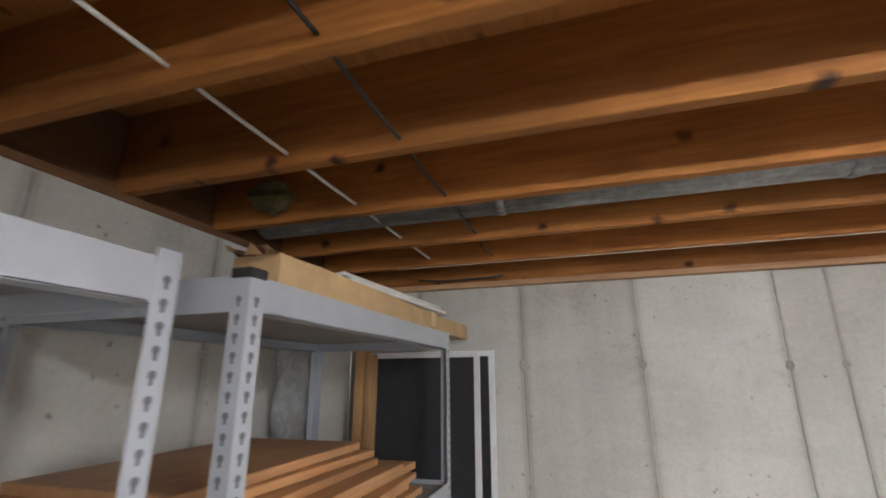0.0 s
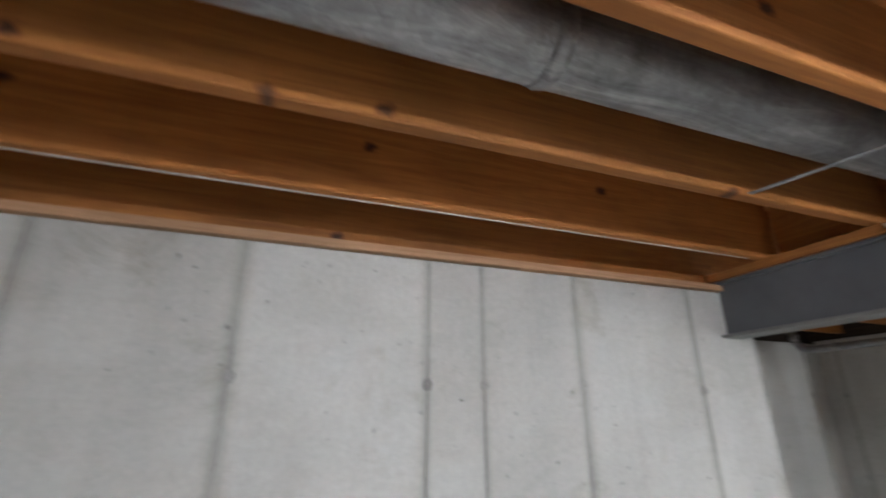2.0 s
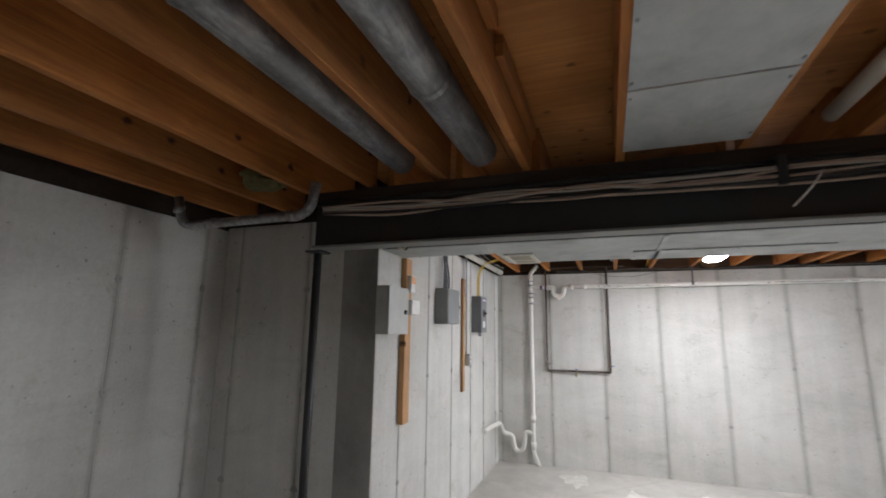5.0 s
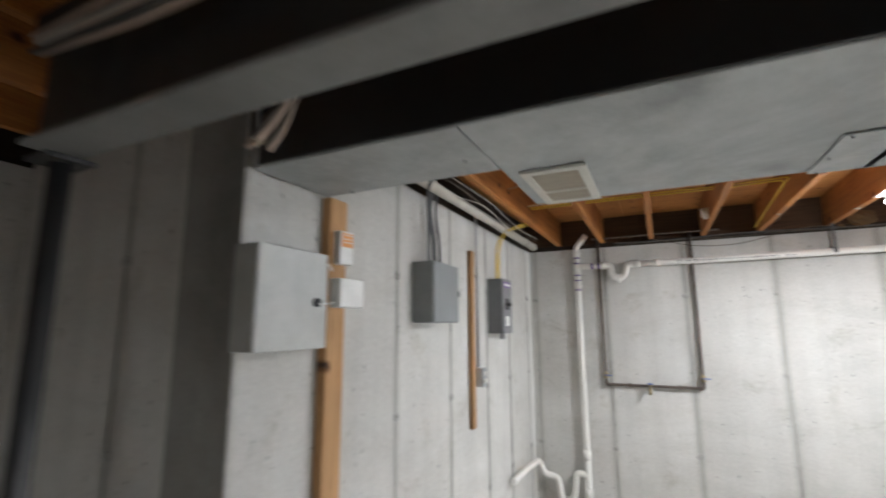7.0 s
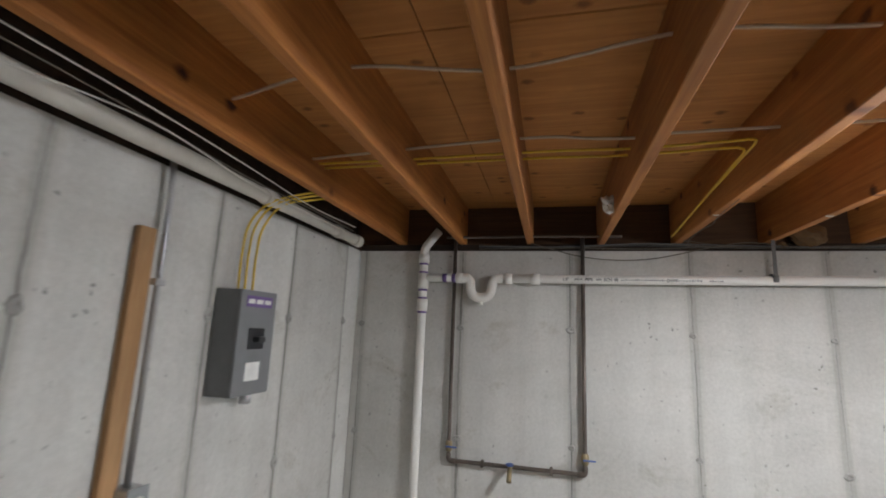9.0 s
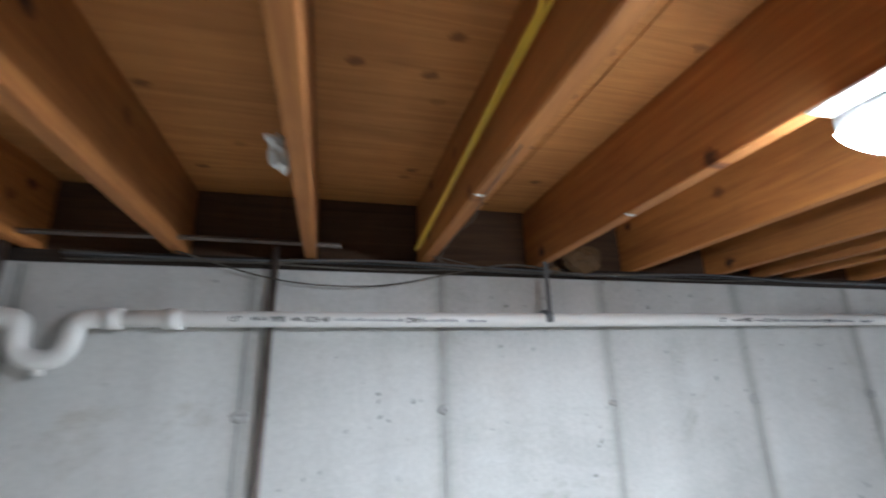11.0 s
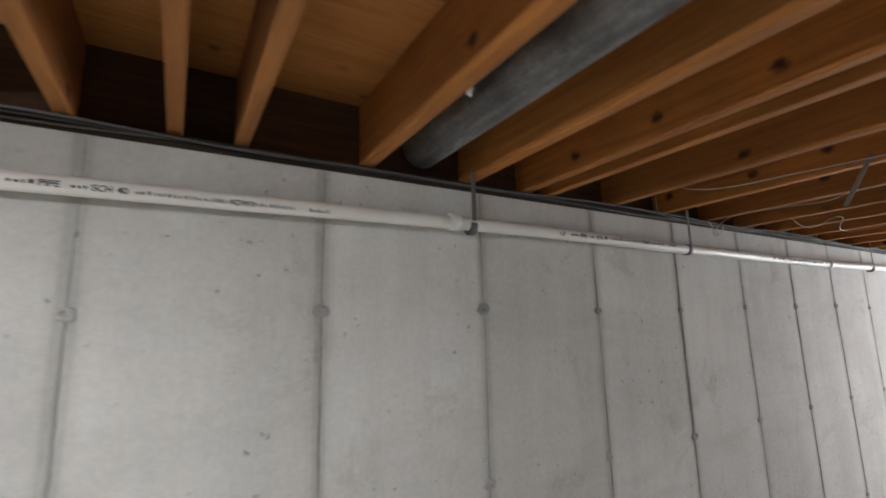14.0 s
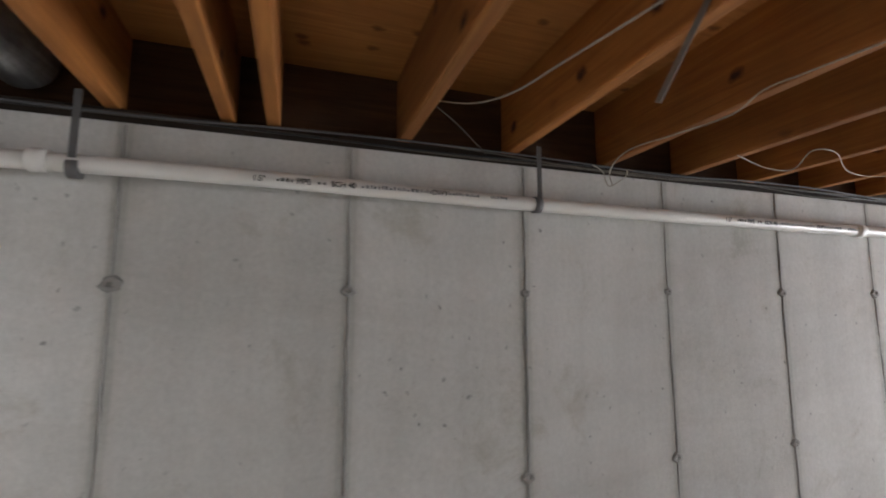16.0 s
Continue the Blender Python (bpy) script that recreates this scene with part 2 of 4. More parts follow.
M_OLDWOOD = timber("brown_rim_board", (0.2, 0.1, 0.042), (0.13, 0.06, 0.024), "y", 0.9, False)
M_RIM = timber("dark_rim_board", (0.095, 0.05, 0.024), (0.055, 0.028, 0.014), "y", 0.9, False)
M_BEAM1 = plain("grey_painted_steel", (0.13, 0.135, 0.145), 0.42, 0.0, 0.15, 9)
M_BEAM2 = plain("black_painted_steel", (0.03, 0.03, 0.03), 0.45, 0.0, 0.2, 9)
# flange grey is lighter than the beams: the light on its underside, as colour
M_FLANGE = plain("lit_steel_flange", (0.26, 0.26, 0.25), 0.55, 0.2, 0.2, 12)
M_GALV = galvanised("galvanised_sheet", 0.42)
M_DUCT = smudged("dull_duct_steel", (0.46, 0.48, 0.475), 0.55, 0.25)
M_PVC = plain("white_pvc", (0.78, 0.76, 0.71), 0.35, 0.0, 0.06, 6, 0.03)
M_PVCD = plain("dusty_pvc", (0.6, 0.57, 0.5), 0.5, 0.0, 0.15, 8, 0.05)
M_PRIMER = plain("purple_primer", (0.16, 0.09, 0.28), 0.4)
M_INK = plain("black_ink", (0.03, 0.03, 0.03), 0.6)
M_COPPER = plain("aged_copper", (0.165, 0.135, 0.115), 0.45, 0.6, 0.25, 20)
M_BRASS = plain("aged_brass", (0.36, 0.29, 0.17), 0.5, 0.7)
M_STRAP = plain("black_strap", (0.13, 0.127, 0.125), 0.5, 0.3)
M_STRAPG = plain("grey_steel_strap", (0.2, 0.17, 0.14), 0.5, 0.3)
M_WIRE = plain("white_cable", (0.7, 0.68, 0.63), 0.45)
M_DULLWIRE = plain("dull_white_wire", (0.42, 0.38, 0.31), 0.6)
M_TANWIRE = plain("yellowed_white_cable", (0.58, 0.47, 0.35), 0.5)
M_YELLOW = plain("yellow_cable", (0.72, 0.48, 0.03), 0.42)
M_GREYCABLE = plain("grey_cable", (0.2, 0.205, 0.21), 0.5)
M_DARKCABLE = plain("dark_grey_cable", (0.1, 0.102, 0.108), 0.6)
M_OLDCABLE = plain("brownish_old_cable", (0.13, 0.11, 0.085), 0.75, 0.0, 0.4, 30)
M_BLACKCABLE = plain("black_cable", (0.025, 0.025, 0.025), 0.5)
M_BOX = plain("grey_enclosure", (0.27, 0.285, 0.285), 0.45, 0.1)
M_BOXL = plain("pale_enclosure", (0.48, 0.485, 0.46), 0.5)
M_WHITE = plain("white_plastic", (0.8, 0.8, 0.77), 0.4)
M_ORANGE = plain("orange_label", (0.8, 0.34, 0.1), 0.5)
M_CONDUIT = plain("steel_conduit", (0.5, 0.5, 0.5), 0.35, 0.8)
M_RACK = plain("grey_enamel_rack", (0.42, 0.45, 0.5), 0.42, 0.1, 0.1, 8)
M_SHELF = plain("rack_shelf_board", (0.3, 0.29, 0.28), 0.7)
M_HOLE = plain("slot_opening", (0.15, 0.16, 0.175), 0.9)
M_CAP = plain("black_rubber", (0.02, 0.02, 0.022), 0.6)
M_CARD = plain("brown_cardboard", (0.36, 0.2, 0.1), 0.85, 0.0, 0.2, 18, 0.3)
M_CARTON = plain("tan_cardboard", (0.58, 0.39, 0.2), 0.8, 0.0, 0.22, 9, 0.35)
M_TAPE = plain("packing_tape", (0.62, 0.44, 0.22), 0.3, 0.0, 0.1, 10, 0.1)
M_BLUE = plain("blue_vinyl", (0.05, 0.11, 0.36), 0.5)
M_TAN = plain("tan_cable", (0.5, 0.38, 0.3), 0.6)
M_MESH = plain("insect_screen", (0.022, 0.022, 0.026), 0.75)
M_ALU = plain("white_aluminium", (0.72, 0.73, 0.75), 0.4, 0.1)
M_INSUL = plain("yellow_insulation", (0.17, 0.14, 0.055), 0.95, 0.0, 0.3, 25, 0.6)
M_CREAM = plain("cream_grille", (0.72, 0.7, 0.63), 0.5)
M_SLATS = plain("grille_slats", (0.52, 0.47, 0.38), 0.6)
M_PLASTIC = plain("clear_film", (0.6, 0.62, 0.63), 0.25)
M_FOAM = plain("expanding_foam", (0.15, 0.083, 0.032), 0.9, 0.0, 0.2, 20, 0.5)


# ---- mesh helpers ----
def box(bm, x0, y0, z0, x1, y1, z1, bev=0.0):
    made = bmesh.ops.create_cube(bm, size=1.0)["verts"]
    for v in made:
        v.co = Vector(((x0 + x1) / 2 + v.co.x * (x1 - x0), (y0 + y1) / 2 + v.co.y * (y1 - y0), (z0 + z1) / 2 + v.co.z * (z1 - z0)))
    if bev:
        edges = list({e for v in made for e in v.link_edges})
        bmesh.ops.bevel(bm, geom=edges, offset=bev, segments=2, affect="EDGES", profile=0.5)
    return bm


def fillet(points, radius, steps=5):
    """Rounds the inner corners of a line of points."""
    pts = [Vector(p) for p in points]
    out = [pts[0]]
    for a, b, c in zip(pts, pts[1:], pts[2:]):
        d0, d1 = (a - b), (c - b)
        r = min(radius, d0.length * 0.49, d1.length * 0.49)
        p0, p1 = b + d0.normalized() * r, b + d1.normalized() * r
        for i in range(steps + 1):
            u = i / steps
            out.append((1 - u) ** 2 * p0 + 2 * u * (1 - u) * b + u * u * p1)
    out.append(pts[-1])
    return out


def curve(points, steps=8):
    """A smooth line through the points."""
    pts = [Vector(p) for p in points]
    ext = [2 * pts[0] - pts[1], *pts, 2 * pts[-1] - pts[-2]]
    out = []
    for p0, p1, p2, p3 in zip(ext, ext[1:], ext[2:], ext[3:]):
        for i in range(steps):
            u = i / steps
            out.append(0.5 * (2 * p1 + (p2 - p0) * u + (2 * p0 - 5 * p1 + 4 * p2 - p3) * u * u + (3 * p1 - p0 - 3 * p2 + p3) * u ** 3))
    out.append(pts[-1])
    return out


def tube(bm, line, r, seg=10, caps=True, flat=1.0):
    """A round bar along a line; r is one radius or one for each point."""
    pts = [Vector(p) for p in line]
    rs = r if isinstance(r, (list, tuple)) else [r] * len(pts)
    rings, up = [], None
    for i, p in enumerate(pts):
        d = (pts[min(i + 1, len(pts) - 1)] - pts[max(i - 1, 0)]).normalized()
        if up is None:
            up = Vector((0, 0, 1)) if abs(d.z) < 0.9 else Vector((1, 0, 0))
        up = (up - d * up.dot(d)).normalized()
        side = d.cross(up)
        rings.append([bm.verts.new(p + rs[i] * (math.cos(a) * side + flat * math.sin(a) * up)) for a in (2 * math.pi * k / seg for k in range(seg))])
    for a, b in zip(rings, rings[1:]):
        for k in range(seg):
            f = bm.faces.new((a[k], a[(k + 1) % seg], b[(k + 1) % seg], b[k]))
            f.smooth = True
    if caps:
        bm.faces.new(list(reversed(rings[0])))
        bm.faces.new(rings[-1])
    return bm


def mesh_of(name, bm, mat):
    bmesh.ops.recalc_face_normals(bm, faces=bm.faces)
    me = bpy.data.meshes.new(name)
    bm.to_mesh(me)
    bm.free()
    me.materials.append(mat)
    return me


def part(name, bm, mat, parent=None, label=""):
    ob = new(name, mesh_of(name, bm, mat))
    if parent:
        ob.parent = parent
    if label:
        ob["label"] = label
    return ob


def thing(name, bm, mat, label, category, group="", kind=""):
    return tagged(part(name, bm, mat), label, category, group, kind)


def base(name, at, label, category, group="", kind=""):
    """An Empty at the foot of a thing made of parts; its parts are built in its own space."""
    ob = tagged(new(name), label, category, group, kind)
    ob.empty_display_size = 0.1
    ob.location = at
    return ob


def B():
    return bmesh.new()


def cable(name, pts, r, mat, label, category="cable", group="", smooth=True):
    return thing(name, tube(B(), curve(pts) if smooth else fillet(pts, 0.05), r, 6), mat, label, category, group)

# ---- the concrete shell ----
rng = random.Random(7)


def seam_strip(horizontal, at, face, z0, z1, out):
    """An uneven ridge of grout along an upright form joint; out: which way the wall looks."""
    bm = B()
    n = 110
    rows_ = []
    phase = rng.uniform(0, 50)
    thick = rng.choice((0.55, 0.8, 1.0, 1.5))
    for i in range(n + 1):
        z = z0 + (z1 - z0) * i / n
        w = thick * (0.0016 + 0.008 * max(0, noise.noise((phase, z * 2.3, 0)) + 0.25) + 0.004 * abs(noise.noise((phase + 3, z * 17, 0)))) + 0.0012
        d = 0.0025 + 0.003 * noise.noise((phase + 9, z * 9, 0))
        c = at + 0.006 * noise.noise((phase + 20, z * 1.6, 0)) + 0.003 * noise.noise((phase + 31, z * 21, 0))
        row = []
        for q, o in ((-1, -0.003), (-0.5, d * 0.7), (0.1, d), (1, -0.003)):
            a, b = c + q * w * rng.uniform(0.8, 1.2), face + out * o
            row.append(bm.verts.new((a, b, z) if horizontal else (b, a, z)))
        rows_.append(row)
    for r0, r1 in zip(rows_, rows_[1:]):
        for k in range(3):
            f = bm.faces.new((r0[k], r0[k + 1], r1[k + 1], r1[k]))
            f.smooth = True
    return bm


def tie_bm(seed, r=0.021):
    """A lump of patching over a form tie, uneven and a little proud, with a pit in it."""
    q = random.Random(seed)
    bm = B()
    ph = q.uniform(0, 60)
    ox, oy = q.uniform(-0.3, 0.3) * r, q.uniform(-0.3, 0.3) * r
    top = bm.verts.new((ox, oy, q.uniform(-0.004, 0.003)))
    rings = []
    for rr, h in ((0.22, 0.002), (0.4, 0.006), (0.75, 0.005), (1.0, -0.003)):
        rings.append([bm.verts.new((ox * (1 - rr) + r * rr * (1 + 0.45 * noise.noise((math.cos(a) * 1.5 + ph, math.sin(a) * 1.5, rr))) * math.cos(a), oy * (1 - rr) + 1.25 * r * rr * (1 + 0.45 * noise.noise((math.cos(a) * 1.5, math.sin(a) * 1.5 + ph, rr + 4))) * math.sin(a), h + q.uniform(-0.001, 0.001))) for a in (k * math.pi / 8 for k in range(16))])
    for k in range(16):
        bm.faces.new((top, rings[0][k], rings[0][(k + 1) % 16]))
        for a, b in zip(rings, rings[1:]):
            bm.faces.new((a[k], b[k], b[(k + 1) % 16], a[(k + 1) % 16]))
    return bm


TIES = [mesh_of("tie_patch", tie_bm(s), M_TIE) for s in range(9)]
PANELS = {}


def formed_wall(name, horizontal, face, out, lo, hi, joints, ztop, ties, label):
    """A poured wall: a core, the panels that the forms left, the ridges between them and the patched ties."""
    core = B()
    t0, t1 = sorted((face - out * 0.006, face - out * 0.25))
    box(core, *((lo, t0, 0, hi, t1, ztop) if horizontal else (t0, lo, 0, t1, hi, ztop)))
    wall = thing(name, core, M_SEAM, label, "wall", kind="structure")
    cuts = [lo, *sorted(j for j in joints if lo < j < hi), hi]
    for a, b in zip(cuts, cuts[1:]):
        w = round(b - a - 0.0015, 4)
        key = (horizontal, out, w, ztop)
        if key not in PANELS:
            bm = B()
            d0, d1 = sorted((0.0, -out * 0.012))
            box(bm, *((-w / 2, d0, 0, w / 2, d1, ztop - 0.003) if horizontal else (d0, -w / 2, 0, d1, w / 2, ztop - 0.003)), 0.0006)
            PANELS[key] = mesh_of("form_panel", bm, M_WALLX if horizontal else M_WALLY)
        p = new("form_panel", PANELS[key])
        p.location = ((a + b) / 2, face, 0) if horizontal else (face, (a + b) / 2, 0)
        p.location[1 if horizontal else 0] += out * rng.uniform(-0.0015, 0.0015)
        p.parent = wall
    for j in cuts[1:-1]:
        part("joint_ridge", seam_strip(horizontal, j, face, 0, ztop - 0.01, out), M_SEAM, wall)
        for z in ties:
            m = new("tie_patch", rng.choice(TIES))
            m.location = (j, face + out * 0.001, z + rng.uniform(-0.008, 0.008)) if horizontal else (face + out * 0.001, j, z + rng.uniform(-0.008, 0.008))
            m.rotation_euler = (radians(90), 0, 0) if (horizontal and out < 0) else (0, radians(90 * out), 0)
            s = rng.uniform(0.7, 1.1)
            m.scale = (s, s, 1)
            m.parent = wall
    return wall


GREY_LABEL = "bare grey poured concrete basement wall with form joints and patched ties"
TZ, TZW = (0.58, 1.2, 1.808), (0.54, 1.155, 1.77)
formed_wall("wall_east", False, XE, -1, YS, YN, [2.308, 1.698, 1.088, 0.477, -0.143, -0.763, -1.367, -1.967, -2.578, -3.181, -3.8] + [-4.42 - 0.607 * k for k in range(6)], TOP, TZ, GREY_LABEL)
formed_wall("wall_north_1", True, YN, -1, XW, XJOG, [-0.86, -0.303, 0.248, 0.832, 1.03, 1.424, 1.998], 2.185, TZW, GREY_LABEL)
formed_wall("wall_north_2", True, YN, -1, XRET, XE, [5.14, 5.629, 6.206, 6.8, 7.3, 7.86], TOP, TZ, GREY_LABEL)
formed_wall("wall_recess_north", True, YR, -1, XJOG - 0.25, XRET + 0.25, [2.82, 3.43, 4.038, 4.6], 2.235, TZ, GREY_LABEL)
formed_wall("wall_recess_east", False, XRET, -1, YN + 0.012, YR, [2.87, 3.44], TOP, TZ, GREY_LABEL)
formed_wall("wall_recess_west", False, XJOG, 1, YN + 0.26, YR, [2.96], TOP, TZ, GREY_LABEL)
formed_wall("wall_west", False, XW, 1, YS, YN, [1.9 - 0.61 * k for k in range(16)], 2.235, TZ, GREY_LABEL)
# the south wall, with a window opening in its eastern end
WX0, WX1, WZ0, WZ1 = 7.0, 7.84, 1.68, 2.18
sw = tagged(new("wall_south"), "grey poured concrete wall with a small basement window", "wall", kind="structure")
DX0, DX1, DZ1 = 5.45, 6.85, 2.05
for x0, z0, x1, z1 in ((XW, 0, DX0, TOP), (DX0, DZ1, DX1, TOP), (DX1, 0, WX0, TOP), (WX1, 0, XE, TOP), (WX0, 0, WX1, WZ0), (WX0, WZ1, WX1, TOP)):
    part("wall_section", box(B(), x0, YS - 0.25, z0, x1, YS, z1), M_WALL, sw)
win = tagged(new("window_1"), "small white basement window letting in blue daylight", "window", kind="structure")
fr = B()
for x0, z0, x1, z1 in ((WX0, WZ0, WX0 + 0.04, WZ1), (WX1 - 0.04, WZ0, WX1, WZ1), (WX0 + 0.04, WZ0, WX1 - 0.04, WZ0 + 0.04), (WX0 + 0.04, WZ1 - 0.04, WX1 - 0.04, WZ1), (7.4, WZ0 + 0.04, 7.44, WZ1 - 0.04)):
    box(fr, x0, YS - 0.16, z0, x1, YS - 0.1, z1, 0.003)
part("window_frame", fr, M_ALU, win)
M_GLASS, gnt, gb = material("window_glass", 0.02)
gb.inputs["Transmission Weight"].default_value = 1.0
for x0, x1 in ((WX0 + 0.04, 7.4), (7.44, WX1 - 0.04)):
    pane = part("pane", box(B(), x0, YS - 0.132, WZ0 + 0.04, x1, YS - 0.128, WZ1 - 0.04), M_GLASS, win)
    pane.visible_shadow = False
daylight = new("window_daylight", bpy.data.lights.new("window_daylight", "AREA"))
daylight.data.shape, daylight.data.size, daylight.data.size_y = "RECTANGLE", WX1 - WX0, WZ1 - WZ0
daylight.data.energy, daylight.data.color = WINDOW_WATTS, (0.72, 0.86, 1.0)
daylight.matrix_world = look(((WX0 + WX1) / 2, YS - 0.2, (WZ0 + WZ1) / 2), ((WX0 + WX1) / 2, 0, 1.6))

# door out of view, assumed so that its area lamp brightens the southern walls
unseen_door = tagged(new("unseen_door_1"), "assumed white framed glazed door, an unseen source of daylight", "door", kind="structure")
fr = B()
for x0, z0, x1, z1 in ((DX0, 0, DX0 + 0.06, DZ1), (DX1 - 0.06, 0, DX1, DZ1), (DX0 + 0.06, 0, DX1 - 0.06, 0.06), (DX0 + 0.06, DZ1 - 0.06, DX1 - 0.06, DZ1)):
    box(fr, x0, YS - 0.16, z0, x1, YS - 0.1, z1, 0.003)
part("door_frame", fr, M_ALU, unseen_door)
pane = part("pane", box(B(), DX0 + 0.06, YS - 0.132, 0.06, DX1 - 0.06, YS - 0.128, DZ1 - 0.06), M_GLASS, unseen_door)
pane.visible_shadow = False
doorlight = new("unseen_door_daylight", bpy.data.lights.new("unseen_door_daylight", "AREA"))
doorlight.data.shape, doorlight.data.size, doorlight.data.size_y = "RECTANGLE", DX1 - DX0, DZ1
doorlight.data.energy, doorlight.data.color = DOOR_WATTS, (0.93, 0.97, 1.0)
doorlight.matrix_world = look(((DX0 + DX1) / 2, YS - 0.2, DZ1 / 2), ((DX0 + DX1) / 2, 0, DZ1 / 2))

thing("floor", box(B(), XW - 0.3, YS - 0.3, -0.15, XE + 0.3, YR + 0.3, 0.0), M_FLOOR, "worn grey concrete basement floor with pale peeling patches", "floor", kind="structure")
thing("ground", box(B(), -60, -60, -0.3, 60, YS - 0.3, -0.1), M_INSUL, "dry grass outside the basement window", "ground", kind="structure")
# pale patches of old paint on the slab
M_PATCH = plain("old_floor_paint", (0.68, 0.66, 0.6), 0.75, 0.0, 0.2, 12)
pq = random.Random(21)
for k in range(26):
    cx, cy, rr = pq.uniform(5.3, 7.8), pq.uniform(-2.5, 1.9), pq.uniform(0.08, 0.34)
    bm = B()
    ph = pq.uniform(0, 99)
    ring = [bm.verts.new((cx + rr * (1 + 0.9 * noise.noise((math.cos(a) * 1.6 + ph, math.sin(a) * 1.6, 0))) * math.cos(a), cy + rr * 0.7 * (1 + 0.9 * noise.noise((math.cos(a) * 1.6, math.sin(a) * 1.6 + ph, 3))) * math.sin(a), 0.0015 + 0.0001 * k)) for a in (2 * math.pi * i / 28 for i in range(28))]
    bm.faces.new(ring)
    thing("floor_patch", bm, M_PATCH, "pale worn paint patch on the concrete floor", "floor patch", "paint patches", "structure")

# subfloor sheets over the joists
ply = B()
for ix in range(5):
    for iy in range(10):
        x0, y0 = XW - 0.3 + ix * 2.0, YS - 0.25 + iy * 1.22
        box(ply, x0 + 0.002, y0 + 0.002, JZ + JH, x0 + 1.998, y0 + 1.218, JZ + JH + 0.018 + 0.001 * ((ix * 3 + iy) % 3))
# unseen cover, added to keep daylight out of the gaps between sheets
thing("upper_floor", box(B(), XW - 0.4, YS - 0.4, JZ + JH + 0.024, XE + 0.4, YR + 0.4, JZ + JH + 0.12), M_DARKWOOD, "unseen slab added over the subfloor to block light leaks", "floor", kind="structure")
thing("ceiling", ply, M_PLY, "underside of orange-brown plywood subfloor sheets with knots", "ceiling", kind="structure")
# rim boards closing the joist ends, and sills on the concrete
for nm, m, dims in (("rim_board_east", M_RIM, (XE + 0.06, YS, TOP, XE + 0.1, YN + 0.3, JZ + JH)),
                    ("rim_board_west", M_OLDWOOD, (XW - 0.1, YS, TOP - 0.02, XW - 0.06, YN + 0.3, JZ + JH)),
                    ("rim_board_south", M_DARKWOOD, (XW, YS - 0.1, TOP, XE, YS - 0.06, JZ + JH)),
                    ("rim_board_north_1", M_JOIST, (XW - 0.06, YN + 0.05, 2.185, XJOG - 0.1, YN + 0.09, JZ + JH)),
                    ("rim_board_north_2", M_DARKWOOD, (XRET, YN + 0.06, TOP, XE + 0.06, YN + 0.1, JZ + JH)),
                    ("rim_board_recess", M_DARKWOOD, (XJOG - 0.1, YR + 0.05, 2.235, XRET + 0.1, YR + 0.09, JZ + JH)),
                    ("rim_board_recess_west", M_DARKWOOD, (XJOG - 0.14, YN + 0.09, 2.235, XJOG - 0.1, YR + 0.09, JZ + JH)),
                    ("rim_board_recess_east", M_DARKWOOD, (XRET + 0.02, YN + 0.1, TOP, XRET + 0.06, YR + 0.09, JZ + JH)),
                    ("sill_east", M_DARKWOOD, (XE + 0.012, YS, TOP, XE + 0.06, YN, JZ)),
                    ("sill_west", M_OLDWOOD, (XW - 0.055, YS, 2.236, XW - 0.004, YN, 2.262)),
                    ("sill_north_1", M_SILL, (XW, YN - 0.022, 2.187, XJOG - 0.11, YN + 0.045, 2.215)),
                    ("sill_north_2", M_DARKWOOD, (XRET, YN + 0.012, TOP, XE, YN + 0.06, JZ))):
    thing("trim_" + nm, box(B(), *dims, 0.002), m, "rim board above the concrete wall, dirt and shade in its colour" if m in (M_DARKWOOD, M_OLDWOOD, M_RIM) else "raw pine sill plate lying on the concrete wall", "framing timber", kind="structure")

# ---- joists ----
JMESH = {}


def joist(x0, x1, y, z=JZ, w=JW, h=JH):
    key = (round(x1 - x0, 3), w, h)
    if key not in JMESH:
        JMESH[key] = mesh_of("joist", box(B(), 0, -w / 2, 0, x1 - x0, w / 2, h, 0.004), M_JOIST)
    ob = new("joist", JMESH[key])
    ob.location = (x0, y, z + rng.uniform(-0.003, 0.003))
    ob.rotation_euler = (radians(rng.uniform(-0.6, 0.6)), 0, radians(rng.uniform(-0.12, 0.12)))
    return tagged(ob, "rough orange-brown fir floor joist with dark knots", "joist", "floor joists")


WZ = 2.266
west = [2.108, 1.737, 1.318, 0.937, 0.565, 0.15] + [-0.28 - 0.406 * k for k in range(19)]
for y in west:
    joist(XW - 0.05, B1 + 0.03, y, WZ, JW, JZ + JH - WZ)
mid = [3.36, 2.96, 2.57, 2.185, 1.765, 1.345, 0.94, 0.475, 0.085] + [-0.32 - 0.406 * k for k in range(19)]
for y in mid:
    joist((B1 + 0.045) if y < YN else XJOG - 0.09, (B2 - 0.005) if y < YN + 0.1 else XRET + 0.015, y)
east = [2.085, 1.70, 1.31, 0.92, 0.535, 0.115, -0.305, -0.72, -0.955, -1.125, -1.525, -1.93, -2.225, -2.345, -2.745, -3.15, -3.55, -3.925, -4.3, -4.69] + [-5.095 - 0.406 * k for k in range(7)]
for y in east:
    joist(B2 + 0.005, XE + 0.058, y)


for x0, y0, z0, x1, y1, z1 in ((3.6, 1.296, 2.425, 4.3, 1.324, 2.5), (3.36, 1.29, 2.45, 3.5, 1.324, 2.515)):
    thing("joist_cleat", box(B(), x0, y0, z0, x1, y1, z1, 0.003), M_JOIST, "short fir cleat nailed to the side of a joist", "blocking", "joist cleats")


